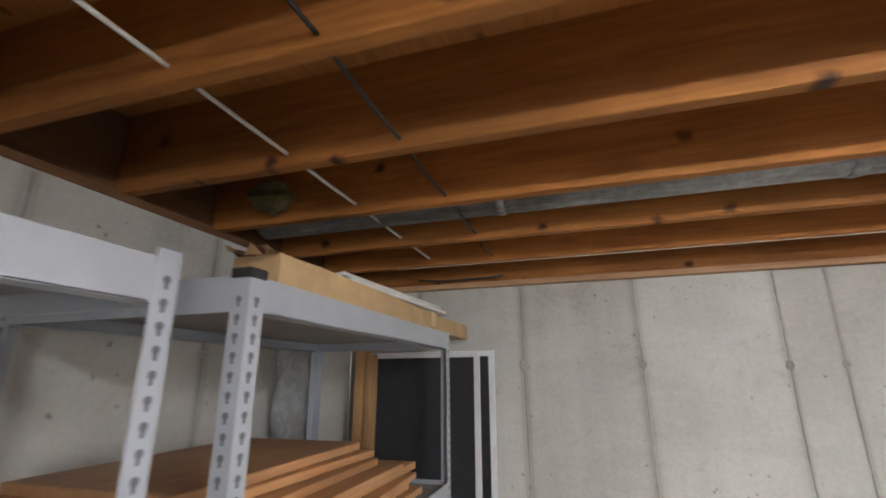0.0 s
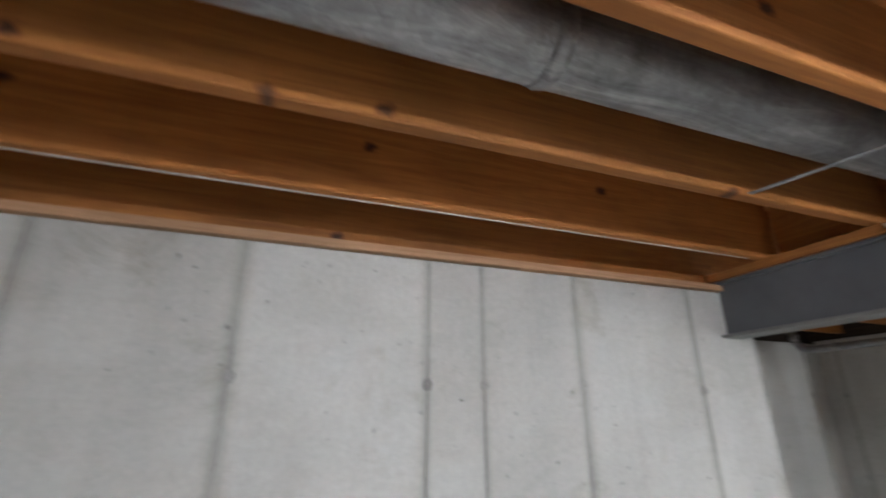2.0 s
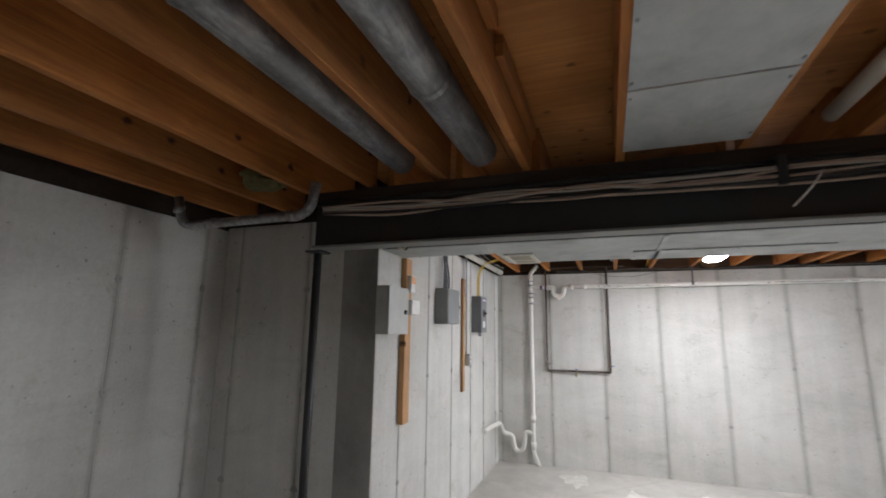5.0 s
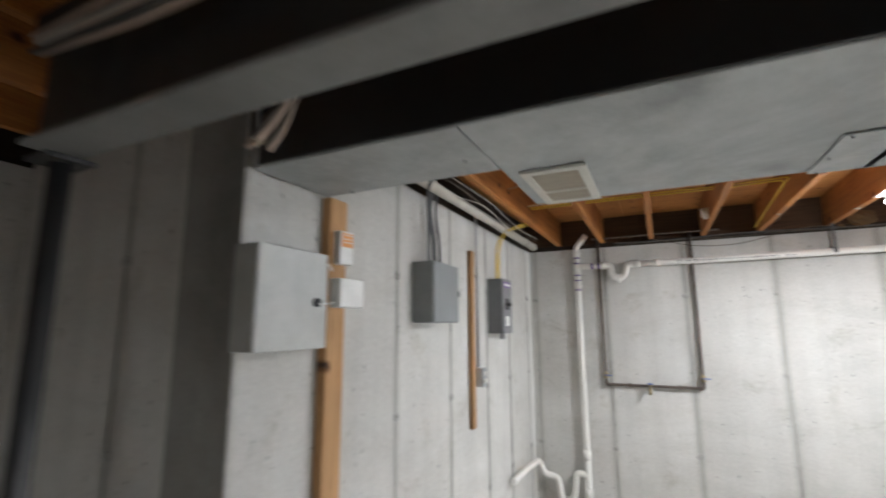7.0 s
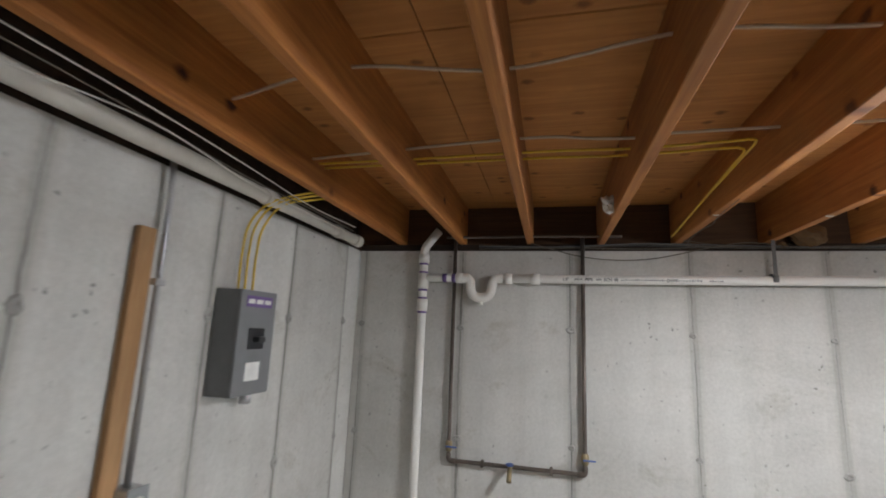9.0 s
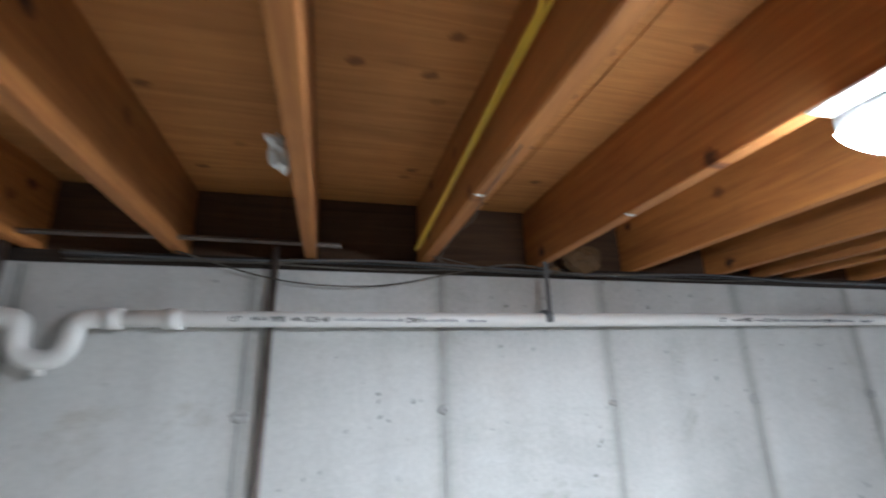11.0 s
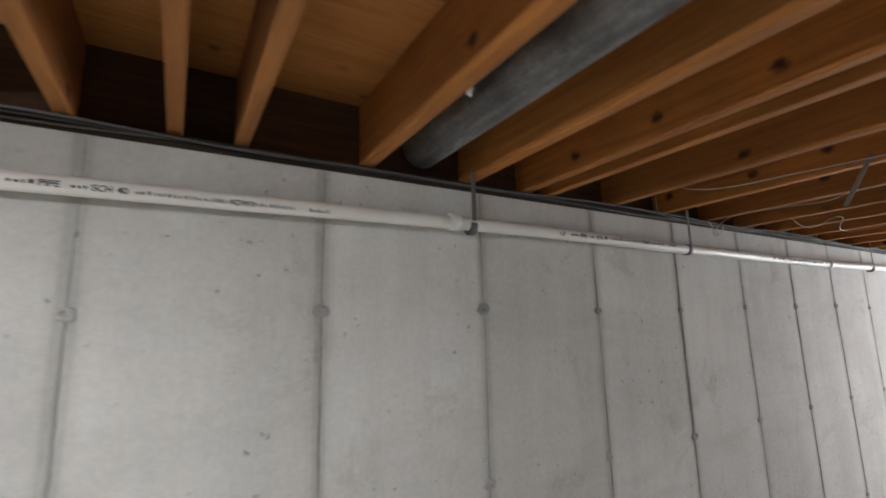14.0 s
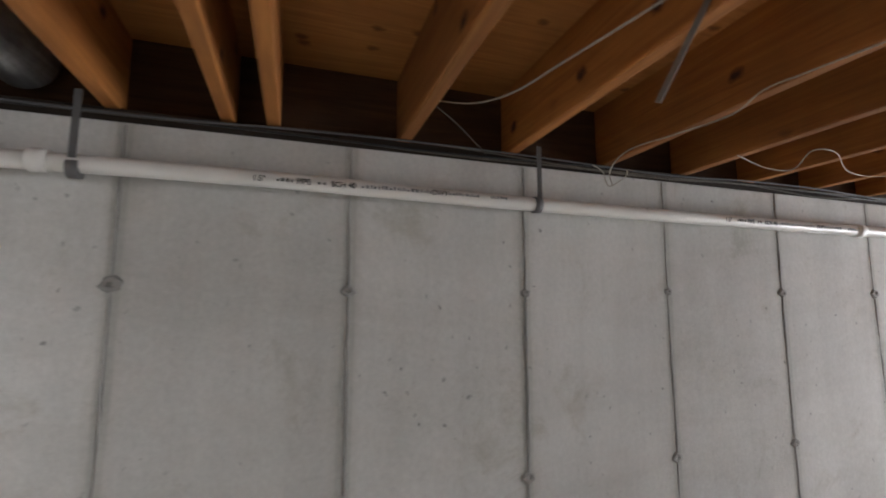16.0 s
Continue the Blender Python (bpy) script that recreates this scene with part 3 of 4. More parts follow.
# ---- steel beams ----
def steel_beam(name, xm, y0, y1, z0, z1, wide, mat, label):
    ob = base(name, (xm, y0, z0), label, "beam")
    L, h = y1 - y0, z1 - z0
    part("web", box(B(), -0.02, 0, 0.012, 0.02, L, h - 0.012), mat, ob)
    part("bottom_flange", box(B(), -wide / 2, 0, 0, wide / 2, L, 0.014, 0.004), M_FLANGE, ob, "steel bottom flange, toned lighter for the light on it")
    part("top_flange", box(B(), -wide / 2 + 0.01, 0, h - 0.014, wide / 2 - 0.01, L, h, 0.004), mat, ob)
    return ob


steel_beam("steel_beam", B1, YS + 0.01, YN + 0.02, 1.98, 2.225, 0.11, M_BEAM1, "grey painted steel I-beam carrying the floor joists")
steel_beam("steel_beam", B2, YS + 0.01, 2.53, 1.98, 2.235, 0.11, M_BEAM2, "black painted steel I-beam with cables along it")
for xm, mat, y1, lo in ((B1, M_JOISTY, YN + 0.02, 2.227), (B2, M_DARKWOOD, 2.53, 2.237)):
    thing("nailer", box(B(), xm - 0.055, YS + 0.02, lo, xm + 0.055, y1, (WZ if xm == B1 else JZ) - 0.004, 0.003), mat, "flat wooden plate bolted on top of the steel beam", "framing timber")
# blocking above the first beam, between the joist ends
for a, b in zip(west, west[1:10]):
    thing("blocking", box(B(), B1 + 0.031, b + 0.021, WZ, B1 + 0.043, a - 0.021, JZ + JH - 0.002), M_JOISTY, "short fir block between joist ends above the beam", "blocking", "joist blocking")
col = base("steel_column", (4.42, 2.545, 0), "slender dark steel post standing under the black beam", "column")
part("post", tube(B(), [(0, 0, 0.01), (0, 0, 1.97)], 0.023, 16), M_BEAM2, col)
part("base_plate", box(B(), -0.08, -0.08, 0, 0.08, 0.08, 0.012, 0.002), M_BEAM2, col)
part("cap_plate", box(B(), -0.05, -0.05, 1.967, 0.05, 0.05, 1.979, 0.002), M_BEAM2, col)


# ---- ceiling lamps ----
def lamp(at, watts, turn, L, r, bow, hood):
    """A shop light: a white channel hung on two short chains, a bowed diffuser under it and a flat reflector over both."""
    ob = base("shop_light", at, "bright cool white tube shop light hung under the joists", "lamp", "ceiling lamps")
    bm = B()
    rows_ = []
    for k in range(9):
        a = math.pi * k / 8
        rows_.append([bm.verts.new((x, r * math.cos(a), -bow * r * math.sin(a))) for x in (-L / 2, L / 2)])
    for p, q in zip(rows_, rows_[1:]):
        f = bm.faces.new((p[0], p[1], q[1], q[0]))
        f.smooth = True
    for k in (0, 1):
        bm.faces.new([p[k] for p in rows_])
    part("diffuser", bm, glowing("lamp_diffuser", LAMP_COLOR, watts / (math.pi * 2.1 * r * L)), ob, "glowing white diffuser")
    part("channel", box(B(), -L / 2 - 0.002, -r + 0.002, 0.001, L / 2 + 0.002, r - 0.002, 0.026, 0.006), M_WHITE, ob)
    if hood:
        rf = box(B(), -L / 2, -r - 0.045, 0.0265, L / 2, r + 0.045, 0.0305, 0.001)
        part("reflector", rf, M_WHITE, ob, "flat white enamel reflector")
    for x in (-L / 2, L / 2 - 0.02):
        part("hanger_plate", box(B(), x + 0.002, -0.03, 0.0265, x + 0.018, 0.03, 0.034, 0.002), M_WHITE, ob)
    for x in (-L * 0.35, L * 0.35):
        part("chain", tube(B(), [(x, 0, 0.026), (x + 0.004, 0.012, 0.05), (x, 0.015, 0.082)], 0.003, 6), M_GALV, ob)
    ob.rotation_euler = (0, 0, radians(turn))
    return ob


lamp(LAMP_W, LAMP_WATTS[0], 0, 1.18, 0.05, 0.6, False)
lamp(LAMP_E, LAMP_WATTS[1], 0, 0.6, 0.075, 0.3, True)


# ---- ducts ----
def round_duct(x0, x1, y, z, r, seams, label):
    ob = base("round_duct", (x0, y, z), label, "duct", "round ducts")
    part("pipe", tube(B(), [(0, 0, 0), ((x1 - x0) / 2, 0, 0.0), (x1 - x0, 0, 0)], r, 28), M_GALV, ob)
    for s in seams:
        part("joint_band", tube(B(), [(s - 0.02, 0, 0), (s - 0.006, 0, 0), (s, 0, 0), (s + 0.02, 0, 0)], [r + 0.002, r + 0.003, r + 0.006, r + 0.002], 28), M_GALV, ob)
    return ob


round_duct(-1.25, 2.236, 1.515, 2.375, 0.085, (1.0, 2.05), "dull galvanised round duct lying between the joists")
round_duct(2.4, 4.28, 1.965, 2.395, 0.066, (0.6,), "dull galvanised round duct between the joists")
round_duct(2.4, 4.28, 1.555, 2.395, 0.076, (0.3, 1.2), "dull galvanised round duct between the joists")
round_duct(4.8, 8.06, -1.725, 2.395, 0.074, (2.2,), "dull galvanised round duct between the joists")


def strap_across(at, y0, y1, label="bent galvanised strap holding the duct between joists"):
    bm = B()
    box(bm, -0.008, y0, -0.0015, 0.008, y1, 0.0015, 0.0006)
    ob = thing("duct_strap", bm, M_GALV, label, "strap")
    ob.location = at
    ob.rotation_euler = (0, 0, radians(14))
    return ob


strap_across((1.62, 1.51, 2.264), -0.22, 0.2)


trunk = base("supply_duct", (4.785, 0, 2.04), "large dull grey sheet metal duct hung beside the black beam", "duct")
part("narrow_body", box(B(), 0, 1.69, 0, 0.33, 2.335, 0.245, 0.004), M_DUCT, trunk)
part("wide_body", box(B(), 0, -4.0, 0.001, 0.765, 1.688, 0.245, 0.004), M_DUCT, trunk)
for y in (0.72, -0.5, -1.72, -2.94):
    part("drive_cleat", box(B(), -0.004, y - 0.012, -0.006, 0.769, y + 0.012, 0.0, 0.002), M_DUCT, trunk)
# black sheet stands in for the shade between beam and duct
part("side_wrap", box(B(), -0.012, -4.0, 0.004, -0.001, 2.3, 0.24, 0.003), M_BLACKCABLE, trunk, "black sheet darkening the duct side like a shaded gap")
part("patch_panel", box(B(), 0.445, -0.15, -0.006, 0.765, 0.86, -0.001, 0.001), M_DUCT, trunk)
for x, y in ((0.46, 0.84), (0.46, 0.3), (0.62, 0.845), (0.75, 0.84), (0.6, 1.6), (0.2, 1.75), (0.3, 2.2)):
    part("screw", tube(B(), [(x, y, -0.011), (x, y, -0.003)], 0.004, 8), M_GALV, trunk)
gr = base("air_grille", (5.34, 1.548, 2.038), "cream painted steel air grille screwed to the duct", "grille")
frm = B()
for x0, y0, x1, y1 in ((-0.19, -0.095, 0.19, -0.068), (-0.19, 0.068, 0.19, 0.095), (-0.19, -0.068, -0.16, 0.068), (0.155, -0.068, 0.19, 0.068), (0.03, -0.068, 0.045, 0.068)):
    box(frm, x0, y0, -0.009, x1, y1, 0.001, 0.002)
part("frame", frm, M_CREAM, gr)
part("backing", box(B(), -0.16, -0.068, -0.002, 0.155, 0.068, 0.0015), M_SLATS, gr)
SL = mesh_of("slat", box(B(), -0.0022, -0.067, -0.004, 0.0022, 0.067, 0.003), M_SLATS)
for k in range(34):
    x = -0.155 + k * 0.0092
    if 0.025 < x < 0.05:
        continue
    s = new("slat", SL)
    s.location, s.rotation_euler, s.parent = (x, 0, -0.0035), (0, radians(32), 0), gr

pan = base("return_air_pan", (2.86, 0.49, JZ), "pale grey sheet metal panning nailed under two joists", "duct")
for x0, x1, zz in ((0.0, 0.199, -0.0068), (0.207, 0.843, -0.006), (0.852, 1.36, -0.0055)):
    part("sheet", box(B(), x0, -0.012, zz, x1, 0.44, zz + 0.003, 0.001), M_DUCT, pan)
for x in (0.24, 0.5, 0.8, 0.9, 1.3):
    for y in (0.0, 0.43):
        part("screw", tube(B(), [(x, y, -0.011), (x, y, -0.004)], 0.005, 8), M_GALV, pan)


# ---- pipes between the beams ----
def pipe(name, line, r, mat, label, bands=(), bandmat=None, band_r=1.13, radius=0.09, category="pipe"):
    ob = base(name, line[0], label, category)
    o = Vector(line[0])
    part("tube", tube(B(), fillet([Vector(p) - o for p in line], radius), r, 20), mat, ob)
    for a, b in bands:
        part("coupling", tube(B(), [Vector(a) - o, Vector(b) - o], r * band_r, 20), bandmat or mat, ob)
    return ob


pipe("drain_pipe", [(2.68, 3.2, 2.235), (2.75, 1.55, 2.245), (2.775, 0.64, 2.243), (2.785, 0.53, 2.178), (2.816, 0.21, 1.938)], 0.03, M_PVCD, "dusty white plastic drain pipe hung under the joists", [((2.772, 0.71, 2.243), (2.774, 0.64, 2.243)), ((2.788, 0.51, 2.163), (2.792, 0.45, 2.115)), ((2.796, 0.4, 2.074), (2.801, 0.34, 2.025))], None, 1.32, 0.04)
soil = base("soil_stack", (2.82, 0.19, 0), "dusty white plastic soil stack with a branch fitting", "pipe")
part("riser", tube(B(), [(0, 0, 0), (0, 0, 1.86)], 0.045, 24), M_PVCD, soil)
part("coupling", tube(B(), [(0, 0, 1.72), (0, 0, 1.84)], 0.053, 24), M_PVCD, soil)
part("reducer", tube(B(), [(0, 0, 1.84), (0, 0, 1.98), (0, 0, 2.04), (0, 0, 2.52)], [0.052, 0.075, 0.06, 0.052], 24), M_PVCD, soil)
part("drain_branch", tube(B(), fillet([(0.0, 0.0, 2.2), (0.12, 0.0, 2.36), (1.47, 0.0, 2.375)], 0.08), 0.03, 18), M_PVCD, soil, "thin pipe running up between the joists")
pipe("vent_pipe", [(4.17, 3.36, 2.3), (4.19, 3.335, 2.125), (4.168, 2.43, 2.125), (4.168, 2.4, 2.29)], 0.026, M_GALV, "short galvanised pipe with two elbows under the joists", [((4.185, 3.1, 2.125), (4.183, 3.06, 2.125)), ((4.172, 2.56, 2.125), (4.17, 2.5, 2.125)), ((4.172, 3.352, 2.2), (4.175, 3.345, 2.25))])

# ---- cables on the beams ----
for k in range(9):
    q = random.Random(40 + k)
    pts = [(B2 - 0.06 - 0.003 * k, y, 2.2 - 0.012 * (k % 4) - q.uniform(0, 0.05) * (1 if y < 2.3 else 0.2)) for y in (2.45, 2.0, 1.55, 1.1, 0.65, 0.2, -0.4, -1.2, -2.4, -4.0)]
    cable("beam_cable", pts, 0.0052 + 0.001 * (k % 2), (M_PVCD, M_TAN, M_BLACKCABLE, M_TAN, M_PVCD)[k % 5], "thin cable sagging along the black beam", group="cables on the black beam")
for y in (0.36, -1.3):
    thing("cable_tie", box(B(), B2 - 0.1, y - 0.016, 2.12, B2 - 0.054, y + 0.016, 2.236, 0.003), M_CAP, "black strap holding cables to the beam", "strap", "cable straps")
cable("loose_wire", [(B2 - 0.1, 0.24, 2.16), (B2 - 0.11, 0.28, 2.1), (B2 - 0.09, 0.34, 2.03)], 0.004, M_WIRE, "short white wire end hanging on the beam")
x1 = B1 - 0.063
for off, tail in ((-0.004, [(1.66, 2.235), (1.53, 2.18), (1.39, 2.145), (1.27, 2.119), (1.15, 2.108), (1.05, 2.106), (0.96, 2.109), (0.885, 2.124), (0.76, 2.16), (0.6, 2.225), (0.5, 2.262)]),
                  (-0.01, [(1.66, 2.22), (1.53, 2.15), (1.4, 2.092), (1.3, 2.063), (1.2, 2.05), (1.1, 2.059), (0.985, 2.079), (0.91, 2.098), (0.84, 2.12), (0.76, 2.168), (0.62, 2.228), (0.49, 2.266)])):
    cable("beam_loop_wire", [(x1 + 0.02, 1.71, 2.262)] + [(x1 + off, y, z) for y, z in tail] + [(x1 + 0.01, 0.34, 2.27)], 0.0046, M_WIRE, "white cable looping along the grey beam", group="wires on the grey beam")
hw = base("wire_bundle", (4.62, 2.08, 1.99), "tan and white wires tied in a bundle beside the duct", "wire bundle")
for k in range(7):
    q = random.Random(90 + k)
    dx, dy = q.uniform(-0.03, 0.03), q.uniform(-0.03, 0.03)
    part("strand", tube(B(), curve([(0.03 + dx * 0.5, -0.05 + dy, 0.27), (0.02 + dx * 0.4, -0.04 + dy * 0.4, 0.17), (dx * 1.1, dy, 0.07), (-0.02 + dx * 1.3, 0.03 + dy, 0.0 + 0.02 * q.random())]), 0.0075, 6), (M_TAN, M_OLDCABLE, M_TANWIRE)[k % 3], hw)
part("tie", tube(B(), [(0.02, -0.04, 0.16), (0.02, -0.04, 0.172)], 0.024, 12), M_CAP, hw, "black cable tie")

# ---- fixtures on the north wall ----
FW = YN - 0.003


def enclosure(name, x0, x1, z0, z1, depth, mat, label, lip=0.0):
    ob = base(name, (x0, FW, z0), label, "electrical box")
    part("body", box(B(), 0, -depth, 0, x1 - x0, 0, z1 - z0, 0.004), mat, ob)
    part("door", box(B(), lip, -depth - 0.006, lip, x1 - x0 - lip, -depth - 0.001, z1 - z0 - lip, 0.002), mat, ob)
    return ob


tel = enclosure("wiring_cabinet", XRET - 0.02, 5.04, 1.52, 1.815, 0.085, M_BOXL, "flat pale grey wiring cabinet with a round lock")
part("lock", tube(B(), [(0.235, -0.1, 0.14), (0.235, -0.088, 0.14)], 0.014, 16), M_CAP, tel, "black round lock")
thing("backing_stud", box(B(), 5.108, FW - 0.038, 0.94, 5.203, FW, 2.036, 0.003), M_STUD, "raw pine stud fixed upright to the concrete wall", "stud", "wall studs")
alarm = base("white_junction_box", (5.118, FW - 0.038, 1.65), "white plastic junction box screwed to the pine stud", "electrical box")
part("body", box(B(), 0, -0.04, 0, 0.135, 0, 0.1, 0.005), M_WHITE, alarm)
part("lid", box(B(), 0.003, -0.045, 0.003, 0.132, -0.041, 0.097, 0.002), M_WHITE, alarm)
tag = base("labelled_box", (5.13, FW - 0.038, 1.8), "small white box with an orange label on the stud", "electrical box")
part("body", box(B(), 0, -0.03, 0, 0.072, 0, 0.118, 0.004), M_WHITE, tag)
part("sticker", box(B(), 0.006, -0.0325, 0.062, 0.066, -0.0305, 0.112), M_ORANGE, tag, "orange sticker")
for zz in (0.105, 0.09, 0.078):
    part("print_bar", box(B(), 0.012, -0.0337, zz - 0.0015, 0.058, -0.0327, zz + 0.0015), M_CREAM, tag)
cable("stub_wire", [(5.03, FW - 0.09, 1.79), (5.07, FW - 0.07, 1.785), (5.11, FW - 0.05, 1.775)], 0.0035, M_WIRE, "short white wire between cabinet and box")
cable("stub_wire", [(4.99, FW - 0.1, 1.655), (5.06, FW - 0.08, 1.66), (5.11, FW - 0.06, 1.668)], 0.003, M_WIRE, "short white wire between cabinet and box")

mainbox = enclosure("breaker_panel", 5.766, 6.058, 1.6, 1.89, 0.108, M_BOX, "dull grey steel breaker panel mounted on the concrete", 0.004)
part("latch", box(B(), 0.286, -0.12, 0.13, 0.296, -0.1, 0.16, 0.002), M_BOX, mainbox)
for k, x in enumerate((5.83, 5.88, 5.9, 5.955)):
    pts = [(x, FW - 0.055, 1.89), (x, FW - 0.05, 2.02), (x - 0.01, FW - 0.035, 2.16), (x - 0.03, FW - 0.06, 2.26)]
    if k == 0:
        pts = [(x, FW - 0.055, 1.89), (x - 0.025, 2.28, 2.06), (x - 0.1, 2.245, 2.185), (x - 0.155, 2.2, 2.245), (x - 0.14, 2.15, 2.278), (x - 0.138, 2.035, 2.28), (x - 0.115, 1.95, 2.287), (x - 0.08, 1.9, 2.3)]
    cable("feeder_cable", pts, 0.0085 - 0.001 * (k % 2), M_DARKCABLE, "thick grey cable rising from the breaker panel", group="feeder cables")
thing("backing_stud", box(B(), 6.463, FW - 0.024, 0.985, 6.52, FW, 2.045, 0.003), M_STUD, "narrow pine strip fixed upright to the concrete wall", "stud", "wall studs")
cd = base("outlet_conduit", (6.54, FW - 0.032, 1.22), "steel conduit running down to an outlet box", "conduit")
part("conduit", tube(B(), fillet([(0, 0, 0.1), (0, 0, 0.9), (-0.01, 0.0, 1.06)], 0.05), 0.0095, 12), M_CONDUIT, cd)
part("outlet_box", box(B(), -0.028, -0.035, 0, 0.035, 0.03, 0.112, 0.004), M_CONDUIT, cd)
part("outlet_cover", box(B(), -0.03, -0.039, -0.003, 0.037, -0.035, 0.115, 0.002), M_BOX, cd)
for zz in (0.035, 0.078):
    part("socket", tube(B(), [(0.003, -0.045, zz), (0.003, -0.038, zz)], 0.013, 14), M_CREAM, cd)
part("clip", box(B(), -0.02, -0.014, 0.66, 0.014, 0.01, 0.68, 0.002), M_CONDUIT, cd)

dis = enclosure("disconnect_switch", 6.82, 7.03, 1.53, 1.9, 0.1, M_GREYCABLE, "dark grey disconnect switch box with a lever and labels")
part("name_plate", box(B(), 0.03, -0.109, 0.31, 0.18, -0.1065, 0.35, 0.0008), M_PRIMER, dis, "dark blue name plate")
for k in range(3):
    part("print_bar", box(B(), 0.038 + 0.047 * k, -0.1105, 0.322, 0.075 + 0.047 * k, -0.1095, 0.338), M_WHITE, dis)
part("window", box(B(), 0.06, -0.109, 0.16, 0.15, -0.1065, 0.235, 0.001), M_CAP, dis, "black breaker window")
part("lever", box(B(), 0.085, -0.135, 0.185, 0.125, -0.109, 0.205, 0.003), M_BEAM2, dis)
part("label_sheet", box(B(), 0.06, -0.109, 0.05, 0.14, -0.1065, 0.115, 0.0008), M_WHITE, dis)
part("bottom_hub", tube(B(), [(0.16, -0.05, -0.04), (0.16, -0.05, 0.0)], 0.022, 14), M_CONDUIT, dis)
for k, x in enumerate((6.868, 6.905, 6.95)):
    cable("yellow_feed_cable", [(x, FW - 0.05, 1.9), (x, FW - 0.05, 2.04), (x + 0.01, FW - 0.06, 2.15), (x + 0.05, FW - 0.11, 2.24 + 0.006 * k), (x + 0.14, FW - 0.2, 2.3), (x + 0.24, 2.09 - 0.012, 2.34)], 0.0046, M_YELLOW, "yellow cable rising from the disconnect switch", group="yellow cables")
pipe("wall_top_pipe", [(4.9, 2.255, 2.262), (7.78, 2.255, 2.262)], 0.027, M_PVCD, "dull white plastic pipe along the top of the north wall", [((6.9, 2.255, 2.262), (6.95, 2.255, 2.262)), ((7.5, 2.255, 2.262), (7.54, 2.255, 2.262)), ((7.72, 2.255, 2.262), (7.79, 2.255, 2.262))], None, 1.2)
for k in range(3):
    q = random.Random(k + 3)
    cable("wall_top_wire", [(x, 2.19 - 0.02 * k + q.uniform(-0.02, 0.02), 2.26 + 0.014 * k + q.uniform(-0.02, 0.016)) for x in (5.1, 5.5, 5.9, 6.3, 6.7, 7.1, 7.5)], 0.0024, (M_PVCD, M_OLDCABLE, M_PVCD)[k], "thin cable running beside the wall-top pipe", group="wall-top cables")

# ---- plumbing on the east wall ----
PX = XE - 0.055
st = base("vent_stack", (PX, 1.918, 0), "white plastic vent stack with purple primer rings", "pipe")
part("riser", tube(B(), fillet([(-0.02, -0.07, 0.0), (0, 0, 0.14), (0, 0, 0.5), (0, 0, 2.2), (0.0, 0.0, 2.26), (-0.02, -0.09, 2.36)], 0.05), 0.0245, 20), M_PVC, st)
for z0, z1 in ((2.17, 2.22), (2.02, 2.11), (1.89, 1.96), (0.48, 0.56), (0.18, 0.26)):
    part("coupling", tube(B(), [(0, 0, z0), (0, 0, z1)], 0.031, 20), M_PVC, st)
for z in (2.165, 2.115, 2.012, 1.965, 1.884):
    part("primer_ring", tube(B(), [(0, 0, z - 0.006), (0, 0, z + 0.006)], 0.0265, 20), M_PRIMER, st, "purple primer ring")
part("low_branch", tube(B(), fillet([(0, 0, 0.35), (0, 0.09, 0.38), (0, 0.12, 0.16), (0, 0.22, 0.14), (-0.01, 0.25, 0.33), (-0.05, 0.35, 0.34), (-0.12, 0.375, 0.47), (-0.5, 0.38, 0.5), (-0.85, 0.38, 0.51)], 0.07), 0.0245, 16), M_PVC, st, "white trap branch near the floor")
run = base("waste_run", (PX, 0, 2.085), "long white plastic waste pipe strapped along the concrete wall", "pipe")
part("tee_arm", tube(B(), [(0, 1.918, 0.0), (0, 1.7, 0.0)], 0.0235, 20), M_PVC, run)
part("trap", tube(B(), fillet([(0, 1.7, 0), (0, 1.64, 0), (0, 1.632, -0.11), (0, 1.52, -0.11), (0, 1.512, 0), (0, 1.43, 0)], 0.075, 8), 0.0265, 20), M_PVC, run, "white P-trap")
part("clean_out", tube(B(), [(0, 1.576, -0.15), (0, 1.576, -0.125)], 0.013, 12), M_PVC, run)
part("pipe_run", tube(B(), curve([(0, 1.43, 0.0), (0, 0.5, 0.004), (0, -1.0, 0.018), (0, -2.2, 0.028), (0, -3.2, 0.016), (0, -4.8, 0.014), (0, -6.0, 0.03), (0, -7.0, 0.015), (0, -7.82, 0.02)], 6), 0.0235, 20), M_PVC, run)
for y0, y1, z in ((1.68, 1.72, 0), (1.4, 1.45, 0), (1.25, 1.3, 0), (-1.79, -1.83, 0.028), (-4.83, -4.88, 0.014)):
    part("coupling", tube(B(), [(0, y0, z), (0, y1, z)], 0.03, 20), M_PVC, run)
part("primer_ring", tube(B(), [(0, 1.725, 0), (0, 1.745, 0)], 0.0255, 20), M_PRIMER, run, "purple primer ring")
part("primer_ring", tube(B(), [(0, 1.775, 0), (0, 1.8, 0)], 0.0255, 20), M_PRIMER, run, "purple primer ring")
part("down_pipe", tube(B(), fillet([(0, -7.8, 0.02), (0, -7.86, 0.02), (0, -7.86, -2.08)], 0.04), 0.026, 16), M_PVC, run)


